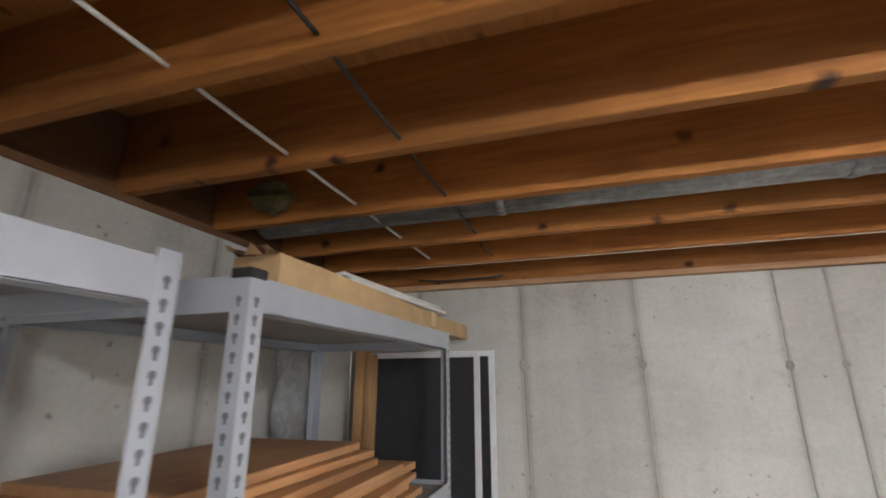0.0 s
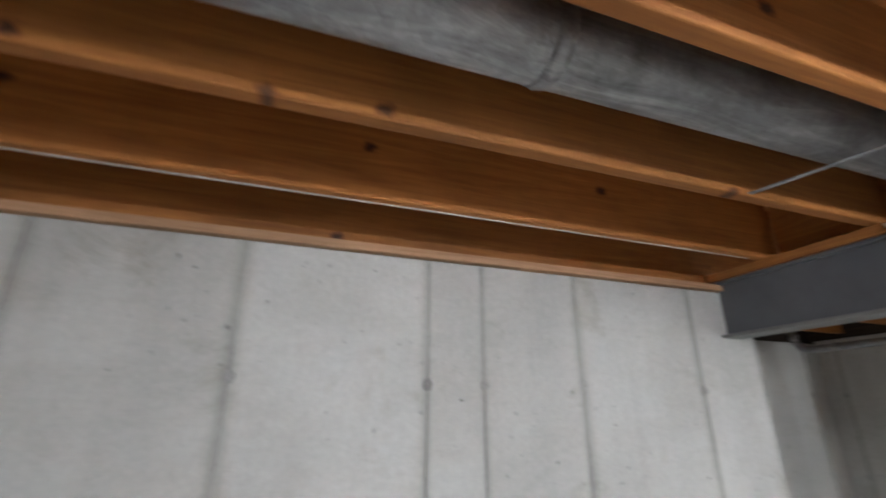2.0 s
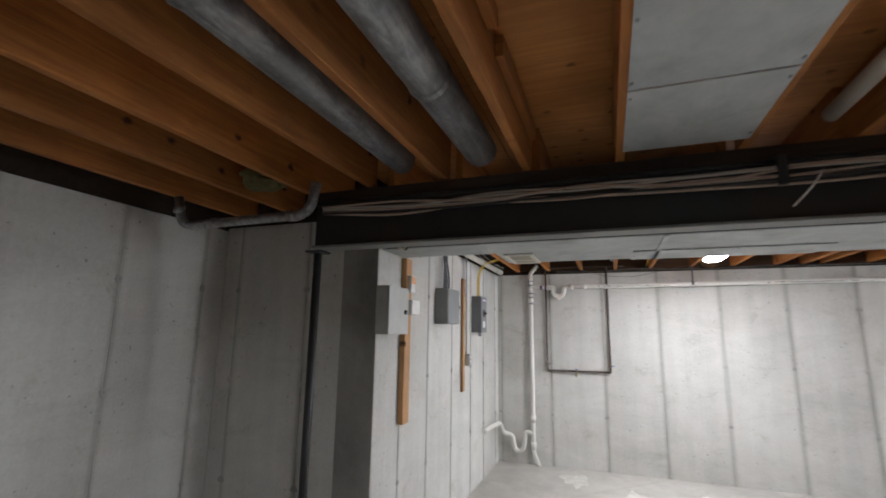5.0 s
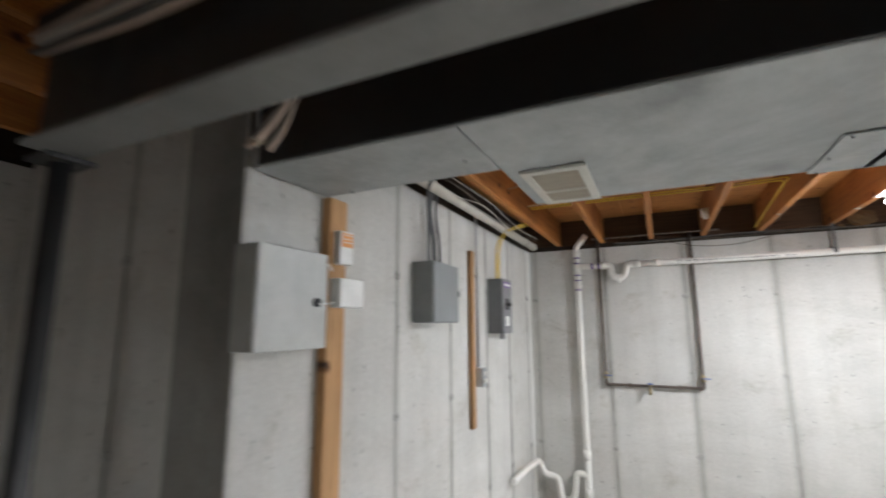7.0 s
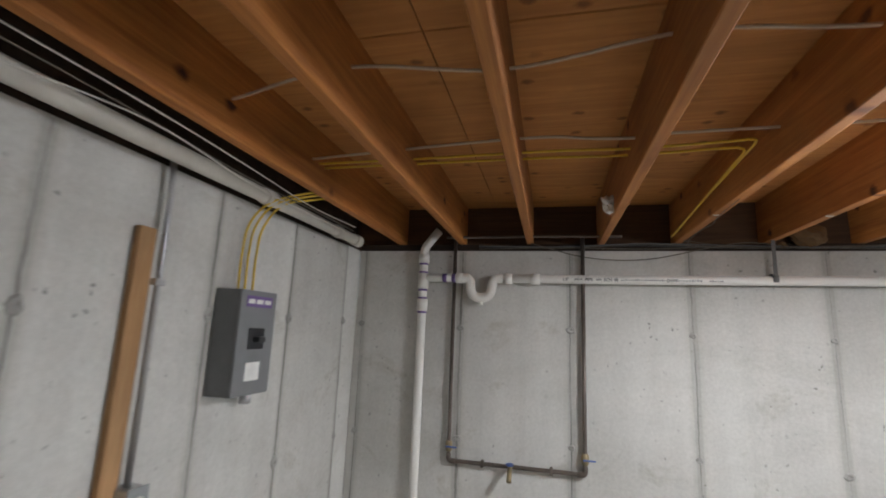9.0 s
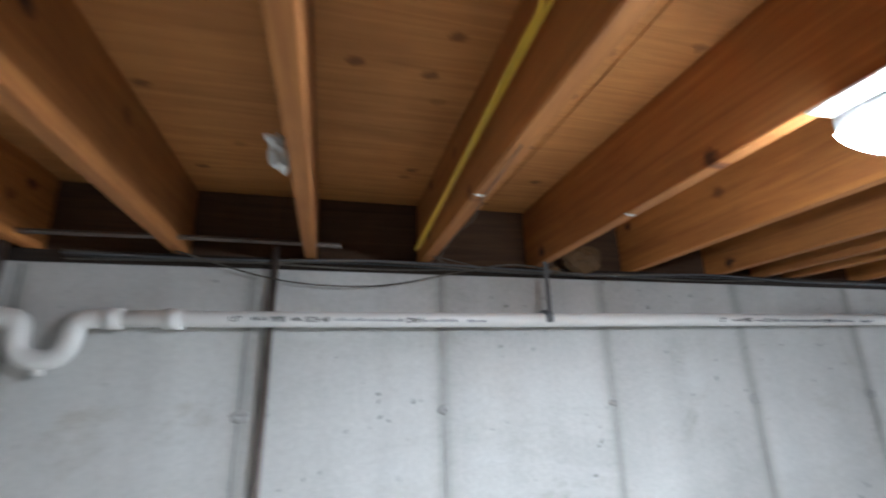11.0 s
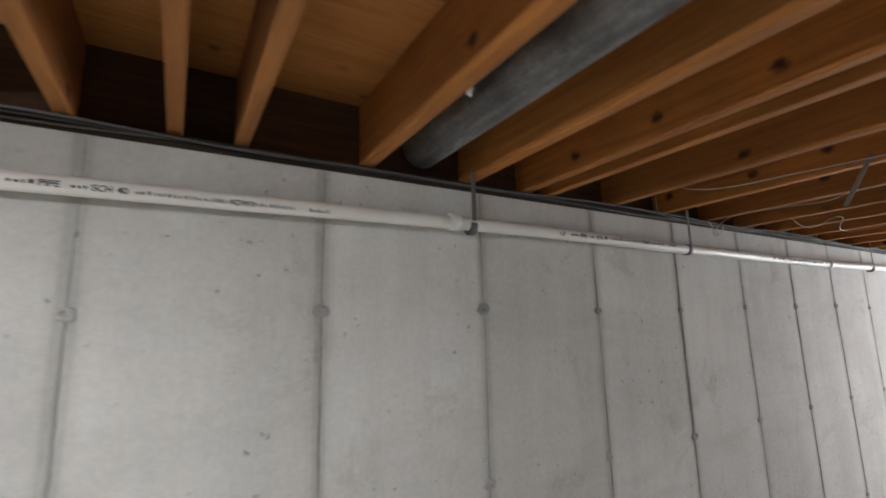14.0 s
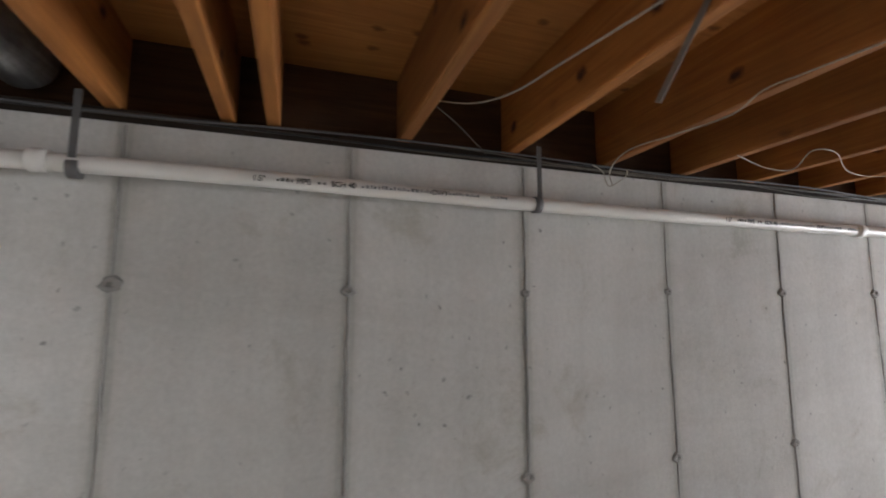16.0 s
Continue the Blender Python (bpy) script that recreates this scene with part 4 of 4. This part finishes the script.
def lettering(text, y, z, size, parent):
    cu = bpy.data.curves.new("lettering", "FONT")
    cu.body, cu.size, cu.extrude, cu.offset = text, size, 0.0004, 0.0005
    tmp = bpy.data.objects.new("lettering", cu)
    me = bpy.data.meshes.new_from_object(tmp)
    me.materials.append(M_INK)
    ob = new("lettering", me)
    bpy.data.objects.remove(tmp)
    # reads from north to south on a face that looks west
    ob.matrix_world = Matrix(((0, 0, -1, -0.0242), (-1, 0, 0, y), (0, 1, 0, z), (0, 0, 0, 1)))
    ob.parent = parent
    return ob


def print_line(y, z, parent):
    lettering('1.5"', y, z, 0.022, parent)
    lettering("PIPE", y - 0.117, z, 0.022, parent)
    lettering("SCH", y - 0.213, z, 0.022, parent)
    lettering("40", y - 0.262, z, 0.022, parent)
    lettering("DWV", y - 0.52, z, 0.022, parent)
    q = random.Random(int(abs(y) * 100))
    for lo, hi in ((0.064, 0.104), (0.175, 0.2), (0.3, 0.51), (0.575, 0.68), (0.72, 0.78)):
        a = lo
        while a < hi:
            w = q.uniform(0.003, 0.009)
            part("print_bar", box(B(), -0.0246, y - a - w, z + 0.003, -0.0225, y - a, z + 0.003 + q.uniform(0.005, 0.011)), M_GREYCABLE if lo > 0.25 else M_INK, parent)
            a += w + q.uniform(0.003, 0.007)


for y, z in ((1.13, -0.008), (-0.585, 0.004), (-2.3, 0.016), (-4.03, 0.006)):
    print_line(y, z, run)
for y in (0.115, -1.885, -3.2, -5.6):
    s = base("pipe_strap", (PX, y, 2.1), "black hanger strap round the white pipe", "strap", "pipe straps")
    part("loop", tube(B(), [(0, -0.013, 0.0), (0, 0.013, 0.0)], 0.0275, 20), M_STRAP, s)
    part("tail", box(B(), -0.026, -0.009, 0.02, -0.023, 0.009, 0.2, 0.001), M_STRAP, s)
cop = base("copper_loop", (XE - 0.03, 0, 0), "dull copper water pipe loop with two valves and a tap", "pipe")
part("pipe", tube(B(), fillet([(0, 1.737, 2.32), (0, 1.735, 1.092), (0, 1.022, 1.092), (0, 1.02, 2.32)], 0.03), 0.011, 12), M_COPPER, cop)
for y, s in ((1.735, -1), (1.022, 1)):
    part("elbow", tube(B(), fillet([(0, y, 1.13), (0, y, 1.09), (0, y + s * 0.04, 1.09)], 0.02), 0.014, 12), M_COPPER, cop)
    v = part("valve", tube(B(), [(0, y, 1.14), (0, y, 1.155), (0, y, 1.18), (0, y, 1.195)], [0.015, 0.02, 0.02, 0.015], 12), M_BRASS, cop, "small brass stop valve")
    part("lever", box(B(), -0.035, y - 0.05, 1.164, -0.029, y + 0.012, 1.172, 0.002), M_BLUE, v, "blue lever handle")
tap = part("tap", tube(B(), fillet([(0, 1.4, 1.092), (-0.05, 1.4, 1.085), (-0.085, 1.4, 1.04)], 0.03), [0.013] * 8, 12), M_BRASS, cop, "brass drain tap")
part("tap_handle", tube(B(), [(-0.05, 1.4, 1.11), (-0.05, 1.4, 1.12)], 0.02, 10), M_BLUE, tap, "blue round handle")
for y in (1.55, 1.19):
    part("clip", box(B(), -0.014, y - 0.008, 1.075, 0.022, y + 0.008, 1.109, 0.002), M_COPPER, cop)
cable("cross_pipe", [(7.96, 1.78, 2.318), (7.96, 1.5, 2.32), (7.96, 1.2, 2.322), (7.96, 0.82, 2.318)], 0.008, M_COPPER, "thin copper pipe under the joist ends", "pipe")

# ---- cables along the ceiling, east side ----
for k in range(4):
    q = random.Random(60 + k)
    pts = [(XE - 0.002 - 0.007 * k, y, 2.264 + q.uniform(-0.007, 0.018) + 0.003 * k) for y in [1.6 - 0.45 * i for i in range(19)]]
    cable("wall_top_cable", pts, 0.0032, (M_OLDCABLE, M_BLACKCABLE, M_OLDCABLE, M_DARKCABLE)[k], "thin cable lying along the top of the concrete wall", group="wall-top cables")
cable("sagging_cable", [(8.0, 1.3, 2.29), (8.0, 1.0, 2.21), (8.0, 0.7, 2.2), (8.0, 0.4, 2.26), (8.0, 0.2, 2.29), (8.0, -0.05, 2.26), (8.0, -0.4, 2.275)], 0.0027, M_OLDCABLE, "thin brown cable drooping from the wall top")
# the yellow pair is drilled through the joists
YZ = 2.4
cable("yellow_cable", [(6.95, 2.07, YZ), (6.95, 1.7, YZ), (6.938, 1.2, YZ), (6.95, 0.94, YZ), (6.93, 0.65, YZ), (6.92, 0.6, YZ), (6.94, 0.575, YZ - 0.002), (7.05, 0.574, YZ - 0.01), (7.5, 0.572, 2.36), (7.93, 0.575, 2.315)], 0.0045, M_YELLOW, "yellow electrical cable run through the joists", group="yellow cables")
cable("yellow_cable", [(7.0, 2.07, YZ), (6.996, 1.7, YZ), (6.997, 1.2, YZ), (7.007, 0.94, YZ), (6.985, 0.65, YZ), (6.99, 0.6, YZ), (7.01, 0.583, YZ - 0.006), (7.1, 0.584, YZ - 0.016), (7.5, 0.582, 2.35), (7.93, 0.586, 2.307)], 0.0045, M_YELLOW, "yellow electrical cable run through the joists", group="yellow cables")
cable("white_cable", [(6.9, 2.07, 2.4), (6.857, 1.69, 2.4), (6.835, 1.43, 2.402), (6.826, 1.2, 2.402), (6.85, 1.07, 2.4), (6.864, 0.94, 2.4), (6.844, 0.86, 2.4), (6.84, 0.47, 2.4), (6.83, 0.14, 2.4)], 0.0045, M_TANWIRE, "flat white cable run through the joists")
cable("white_cable", [(6.45, 2.07, 2.4), (6.4, 1.7, 2.43), (6.44, 1.3, 2.41), (6.4, 0.9, 2.435), (6.42, 0.54, 2.42), (6.4, 0.14, 2.435)], 0.0042, M_TANWIRE, "flat white cable run through the joists")
cable("joist_wire", [(7.83, -2.767, 2.345), (7.72, -2.86, 2.3), (7.6, -2.92, 2.285), (7.43, -2.96, 2.285), (7.25, -3.0, 2.285), (6.95, -3.06, 2.286), (6.5, -3.13, 2.29)], 0.0021, M_DULLWIRE, "white wire strung across the joists")
cable("joist_wire", [(7.83, -2.767, 2.345), (7.9, -2.86, 2.33), (7.96, -2.95, 2.3), (8.0, -3.02, 2.266)], 0.002, M_OLDCABLE, "thin brown wire end beside a joist")
cable("joist_wire", [(8.0, -3.53, 2.2), (7.97, -3.5, 2.25), (7.86, -3.49, 2.287), (7.68, -3.52, 2.283), (7.5, -3.52, 2.27), (7.39, -3.49, 2.283), (7.29, -3.515, 2.289), (7.0, -3.55, 2.288), (6.5, -3.56, 2.288)], 0.002, M_DULLWIRE, "white wire looping under a joist")
cable("joist_wire", [(7.99, -3.44, 2.268), (8.0, -3.49, 2.25), (8.005, -3.52, 2.2), (8.0, -3.59, 2.24), (8.0, -3.6, 2.266)], 0.0022, M_DULLWIRE, "curled white wire end at the wall")
cable("joist_wire", [(7.79, -3.9, 2.29), (7.8, -4.05, 2.262), (7.78, -4.16, 2.262), (7.66, -4.08, 2.285), (7.66, -4.2, 2.29), (7.75, -4.42, 2.268), (7.74, -4.62, 2.268), (7.6, -4.69, 2.29)], 0.002, M_DULLWIRE, "white wire drooping between joists")
hs = thing("hanging_strap", box(B(), -0.007, -0.0012, -0.215, 0.007, 0.0012, 0.0, 0.0004), M_STRAPG, "flat dark steel strap dangling from a joist", "strap")
hs.matrix_world = Matrix.Translation((7.212, -3.1275, 2.335)) @ (Vector((-0.092, -0.06, 0.199)).to_track_quat("Z", "Y").to_matrix().to_4x4()) @ pose(0, 0, 0, 0, 0, 70)


def lump(name, at, size, mat, label, seed, ragged=0.45):
    bm = B()
    bmesh.ops.create_icosphere(bm, subdivisions=3, radius=1.0)
    for v in bm.verts:
        v.co = Vector((v.co.x * size[0], v.co.y * size[1], v.co.z * size[2])) * (1 + ragged * noise.noise(v.co * 1.7 + Vector((seed, 0, 0))) + 0.4 * ragged * noise.noise(v.co * 5.0 + Vector((0, seed, 0))))
    ob = thing(name, bm, mat, label, name.replace("_", " "))
    ob.location = at
    return ob


lump("paper_wad", (7.39, 0.953, 2.335), (0.034, 0.027, 0.032), M_WHITE, "crumpled white scrap stuck on a joist", 3, 0.9)
lump("paper_scrap", (7.476, -1.548, 2.304), (0.012, 0.006, 0.016), M_WHITE, "tiny torn white scrap stapled on a joist", 8, 0.9)
for x, y in ((7.48, 0.115), (7.43, 0.535)):
    lump("cable_staple", (x, y, 2.294), (0.004, 0.015, 0.004), M_PVCD, "small white cable staple under a joist", x)
lump("foam_blob", (8.045, -0.07, 2.335), (0.045, 0.085, 0.06), M_FOAM, "tan foam insulation lump in the joist end", 5)
lump("foam_blob", (8.02, 0.05, 2.28), (0.02, 0.02, 0.015), M_FOAM, "small foam lump on the wall top", 6)

lump("insulation_scrap", (4.2, 2.77, 2.36), (0.1, 0.13, 0.055), M_INSUL, "yellow insulation scrap tucked above the recess wall", 21)
for pts in ([(7.2, 0.535, 2.2905), (7.45, 0.522, 2.291), (7.58, 0.505, 2.289), (7.7, 0.515, 2.2905), (7.9, 0.51, 2.286), (8.0, 0.49, 2.27)],
            [(7.93, 0.53, 2.286), (7.98, 0.42, 2.262), (8.0, 0.3, 2.268), (8.01, 0.15, 2.266), (8.01, -0.05, 2.27)],
            [(7.93, 0.53, 2.29), (7.985, 0.36, 2.275), (8.005, 0.2, 2.262), (8.015, 0.06, 2.268)]):
    cable("joist_wire", pts, 0.0016, M_OLDCABLE, "thin old wire stapled along a joist end", group="joist end wires")

# ---- storage racks along the west wall ----
RX0, RX1 = -1.19, -0.55
RTOP = 1.905


def keyhole(across):
    """A teardrop opening: round above, a narrow slot below."""
    line = [(0.0062 * math.sin(a), 0.0135 + 0.0062 * math.cos(a)) for a in (radians(-150 + 25 * k) for k in range(13))]
    line += [(0.0027, 0.0), (-0.0027, 0.0)]
    bm = B()
    ends = [[bm.verts.new((d, u, v) if across else (u, d, v)) for u, v in line] for d in (-0.001, 0.001)]
    for k in range(len(line)):
        n = (k + 1) % len(line)
        bm.faces.new((ends[0][k], ends[0][n], ends[1][n], ends[1][k]))
    for e in ends:
        bm.faces.new(e)
    return bm


SLOT_X = mesh_of("slot", keyhole(True), M_HOLE)
SLOT_Y = mesh_of("slot", keyhole(False), M_HOLE)


def rack(y0, y1, shelves, label):
    ob = base("storage_rack", (RX0, y0, 0), label, "shelving rack", "storage racks")
    d, L = RX1 - RX0, y1 - y0
    for px, py, sx, sy in ((0, 0, 1, 1), (d, 0, -1, 1), (0, L, 1, -1), (d, L, -1, -1)):
        bm = B()
        box(bm, *sorted_box(px, py, 0.02, px + sx * 0.038, py + sy * 0.002, RTOP), 0.0006)
        box(bm, *sorted_box(px, py + sy * 0.0022, 0.02, px + sx * 0.002, py + sy * 0.04, RTOP), 0.0006)
        post = part("post", bm, M_RACK, ob)
        hb = B()
        z = 0.12
        while z < RTOP - 0.03:
            if z < 1.0:
                box(hb, *sorted_box(px - sx * 0.0012, py + sy * 0.016, z, px + sx * 0.0005, py + sy * 0.0245, z + 0.014))
                box(hb, *sorted_box(px + sx * 0.016, py - sy * 0.0012, z, px + sx * 0.0245, py + sy * 0.0005, z + 0.014))
            else:
                for me, at in ((SLOT_X, (px, py + sy * 0.02, z)), (SLOT_Y, (px + sx * 0.02, py, z))):
                    so = new("slot", me)
                    so.location, so.parent = at, post
            z += 0.032
        tagged(part("slot_row", hb, M_HOLE, post), kind="stuff")
        part("foot", box(B(), *sorted_box(px - sx * 0.002, py - sy * 0.002, 0, px + sx * 0.042, py + sy * 0.042, 0.03), 0.002), M_CAP, post)
    for z in shelves:
        for y in (0.004, L - 0.004):
            part("end_beam", box(B(), 0.003, y - 0.003, z - 0.065, d - 0.003, y + 0.003, z, 0.001), M_RACK, ob)
        for x in (0.004, d - 0.004):
            bm = B()
            box(bm, x - 0.003, 0.008, z - 0.065, x + 0.003, L - 0.008, z, 0.001)
            box(bm, x - (0.003 if x < 0.1 else 0.03), 0.008, z - 0.065, x + (0.03 if x < 0.1 else 0.003), L - 0.008, z - 0.062)
            part("side_beam", bm, M_RACK, ob)
        part("shelf_board", box(B(), 0.008, 0.009, z - 0.03, d - 0.008, L - 0.009, z - 0.014, 0.001), M_SHELF, ob)
    return ob


def sorted_box(a, b, c, d, e, f):
    return (min(a, d), min(b, e), min(c, f), max(a, d), max(b, e), max(c, f))


rack(-0.9, 0.497, (1.892, 1.36, 0.8, 0.25), "light grey steel boltless storage rack with punched posts")
rb = rack(0.642, 1.87, (1.905, 1.335, 0.8, 0.25), "light grey steel boltless storage rack loaded with boards")
cp = part("post_cap", box(B(), RX1 - RX0 - 0.042, -0.003, RTOP - 0.005, RX1 - RX0 + 0.003, 0.042, RTOP + 0.014, 0.003), M_CAP, rb, "black plastic post cap")

# boards stacked on the middle shelf
bq = random.Random(11)
z = 1.345
for k, (x0, x1, y0, y1, t) in enumerate(((-1.14, -0.58, 0.68, 1.62, 0.022), (-1.12, -0.6, 0.7, 1.56, 0.022), (-1.1, -0.57, 0.66, 1.6, 0.02), (-1.15, -0.62, 0.69, 1.66, 0.024), (-1.13, -0.6, 0.72, 1.5, 0.02), (-1.15, -0.66, 0.7, 1.44, 0.022), (-1.15, -0.7, 0.68, 1.46, 0.022), (-1.16, -0.72, 0.7, 1.42, 0.024))):
    ob = thing("cabinet_board", box(B(), -(x1 - x0) / 2, -(y1 - y0) / 2, 0, (x1 - x0) / 2, (y1 - y0) / 2, t, 0.004), M_BOARD, "orange-brown laminated board lying in a stack on the rack", "board", "stacked boards")
    ob.location = ((x0 + x1) / 2, (y0 + y1) / 2, z)
    ob.rotation_euler = (0, 0, radians(bq.uniform(-4, 4)))
    z += t + 0.001
# long pieces on the top shelf
car = base("long_carton", (-0.62, 0.745, RTOP + 0.001), "long tan cardboard carton with a torn end on the rack top", "carton")
cb = B()
cross = [(-0.066, 0.0), (0.05, 0.0), (0.052, 0.03), (0.05, 0.066), (-0.066, 0.064)]
rings = []
for k in range(22):
    y = 1.5 * k / 21
    rings.append([cb.verts.new((u + 0.007 * noise.noise((y * 5, u * 30, 1.0)), y, v + (0.008 * noise.noise((y * 6, v * 40, 4.0)) if v else 0))) for u, v in cross])
for p, q in zip(rings, rings[1:]):
    for k in range(5):
        cb.faces.new((p[k], p[(k + 1) % 5], q[(k + 1) % 5], q[k]))
cb.faces.new(rings[0])
cb.faces.new(rings[-1])
part("body", cb, M_CARTON, car)
fq = random.Random(5)
for k in range(7):
    fl = B()
    u0 = -0.06 + 0.016 * k
    tip = fq.uniform(0.02, 0.06)
    top = [fl.verts.new(p) for p in ((u0, 0.004, 0.066), (u0 + 0.02, 0.004, 0.067), (u0 + 0.014 + fq.uniform(-0.006, 0.006), -tip, 0.066 + fq.uniform(-0.02, 0.02)), (u0 + 0.003, -tip * fq.uniform(0.4, 0.9), 0.07 + fq.uniform(-0.02, 0.02)))]
    fl.faces.new(top)
    bmesh.ops.solidify(fl, geom=fl.faces[:], thickness=0.003)
    part("torn_flap", fl, M_CARTON if k % 2 else M_CARD, car, "torn brown cardboard flap")
part("tape_band", box(B(), -0.068, 0.93, 0.061, 0.0535, 0.99, 0.0695, 0.001), M_TAPE, car, "band of brown packing tape")
part("tape_side", box(B(), 0.0505, 0.93, 0.012, 0.0545, 0.99, 0.062, 0.001), M_TAPE, car)
part("dark_end", box(B(), -0.004, 1.502, 0.006, 0.046, 1.516, 0.058, 0.004), M_CARD, car, "dark folded end flap")
tr = thing("white_trim_strip", box(B(), -0.03, -0.47, 0, 0.03, 0.47, 0.016, 0.004), M_WHITE, "white moulded trim strip lying on the lumber", "trim strip")
tr.matrix_world = pose(-0.632, 1.56, RTOP + 0.084, 1.6, -9, 0.6)
tr2 = thing("white_trim_strip", box(B(), -0.02, -0.46, 0, 0.02, 0.46, 0.012, 0.003), M_WHITE, "white moulded trim strip lying on the lumber", "trim strip")
tr2.matrix_world = pose(-0.64, 1.54, RTOP + 0.106, 1.8, -7, 0.4)

# screens leaning on the north wall behind the rack
def screen(x0, x1, z1, y, label):
    ob = base("window_screen", (x0, y, 0.01), label, "window screen", "leaning window screens")
    w = x1 - x0
    f = B()
    for a, b, c, d in ((0, 0, 0.028, z1), (w - 0.028, 0, w, z1), (0.028, 0, w - 0.028, 0.028), (0.028, z1 - 0.028, w - 0.028, z1)):
        box(f, a, -0.01, b, c, 0.01, d, 0.002)
    part("frame", f, M_ALU, ob, "white aluminium frame")
    part("mesh", box(B(), 0.028, -0.002, 0.028, w - 0.028, 0.002, z1 - 0.028), M_MESH, ob, "dark insect mesh")
    ob.rotation_euler = (radians(-2.0), 0, 0)
    return ob


screen(-1.13, -0.51, 1.84, 2.2, "white framed window screen with dark mesh leaning on concrete")
screen(-1.08, -0.445, 1.845, 2.245, "white framed window screen with dark mesh leaning on concrete")
for k, (x, y, w, h) in enumerate(((-1.14, 2.1, 0.08, 1.86), (-1.06, 2.08, 0.06, 1.84))):
    pl = thing("upright_plank", box(B(), 0, 0, 0, w, 0.02, h, 0.003), M_STUD, "brown plank standing upright behind the rack", "plank", "upright planks")
    pl.matrix_world = pose(x, y, 0.002, -2, 0, 12 * k)
sh = B()
gridv = [[sh.verts.new((XW + 0.03 + 0.03 * noise.noise((i * 0.6, j * 0.7, 2)) + 0.03, 1.62 + 0.05 * j + 0.02 * noise.noise((i * 0.5, j, 5)), 1.3 + 0.07 * i)) for j in range(6)] for i in range(9)]
for i in range(8):
    for j in range(5):
        f = sh.faces.new((gridv[i][j], gridv[i][j + 1], gridv[i + 1][j + 1], gridv[i + 1][j]))
        f.smooth = True
bmesh.ops.solidify(sh, geom=sh.faces[:], thickness=0.004)
thing("plastic_sheet", sh, M_PLASTIC, "crumpled pale plastic sheet hanging behind the rack", "plastic sheet")
lump("insulation_scrap", (-1.02, 1.25, 2.345), (0.085, 0.055, 0.055), M_INSUL, "yellow insulation scrap tucked between joists", 12)
# wires under the western joists
for a, b in zip(west[:6], west[1:7]):
    x = -0.715
    cable("stapled_cable", [(x, a - 0.018, 2.302), (x + 0.004, (a + b) / 2, 2.298), (x, b + 0.018, 2.302)], 0.0055, M_WIRE, "white cable passing through the joists", group="white cable lengths")
    cable("stapled_cable", [(x + 0.325, a - 0.018, 2.29), (x + 0.325, (a + b) / 2, 2.284), (x + 0.325, b + 0.018, 2.29)], 0.005, M_BLACKCABLE, "black cable passing through the joists", group="black cable lengths")
cable("joist_edge_wire", [(-0.9, 2.118, 2.264), (0.0, 2.122, 2.2635), (1.0, 2.119, 2.2635), (2.1, 2.121, 2.264)], 0.0028, M_PVCD, "thin white wire stapled under a joist")
cable("wall_top_wire", [(-0.85, 2.3, 2.24), (-0.7, 2.28, 2.222), (-0.45, 2.27, 2.222), (-0.38, 2.3, 2.236)], 0.006, M_BLACKCABLE, "black wire bent along the sill")
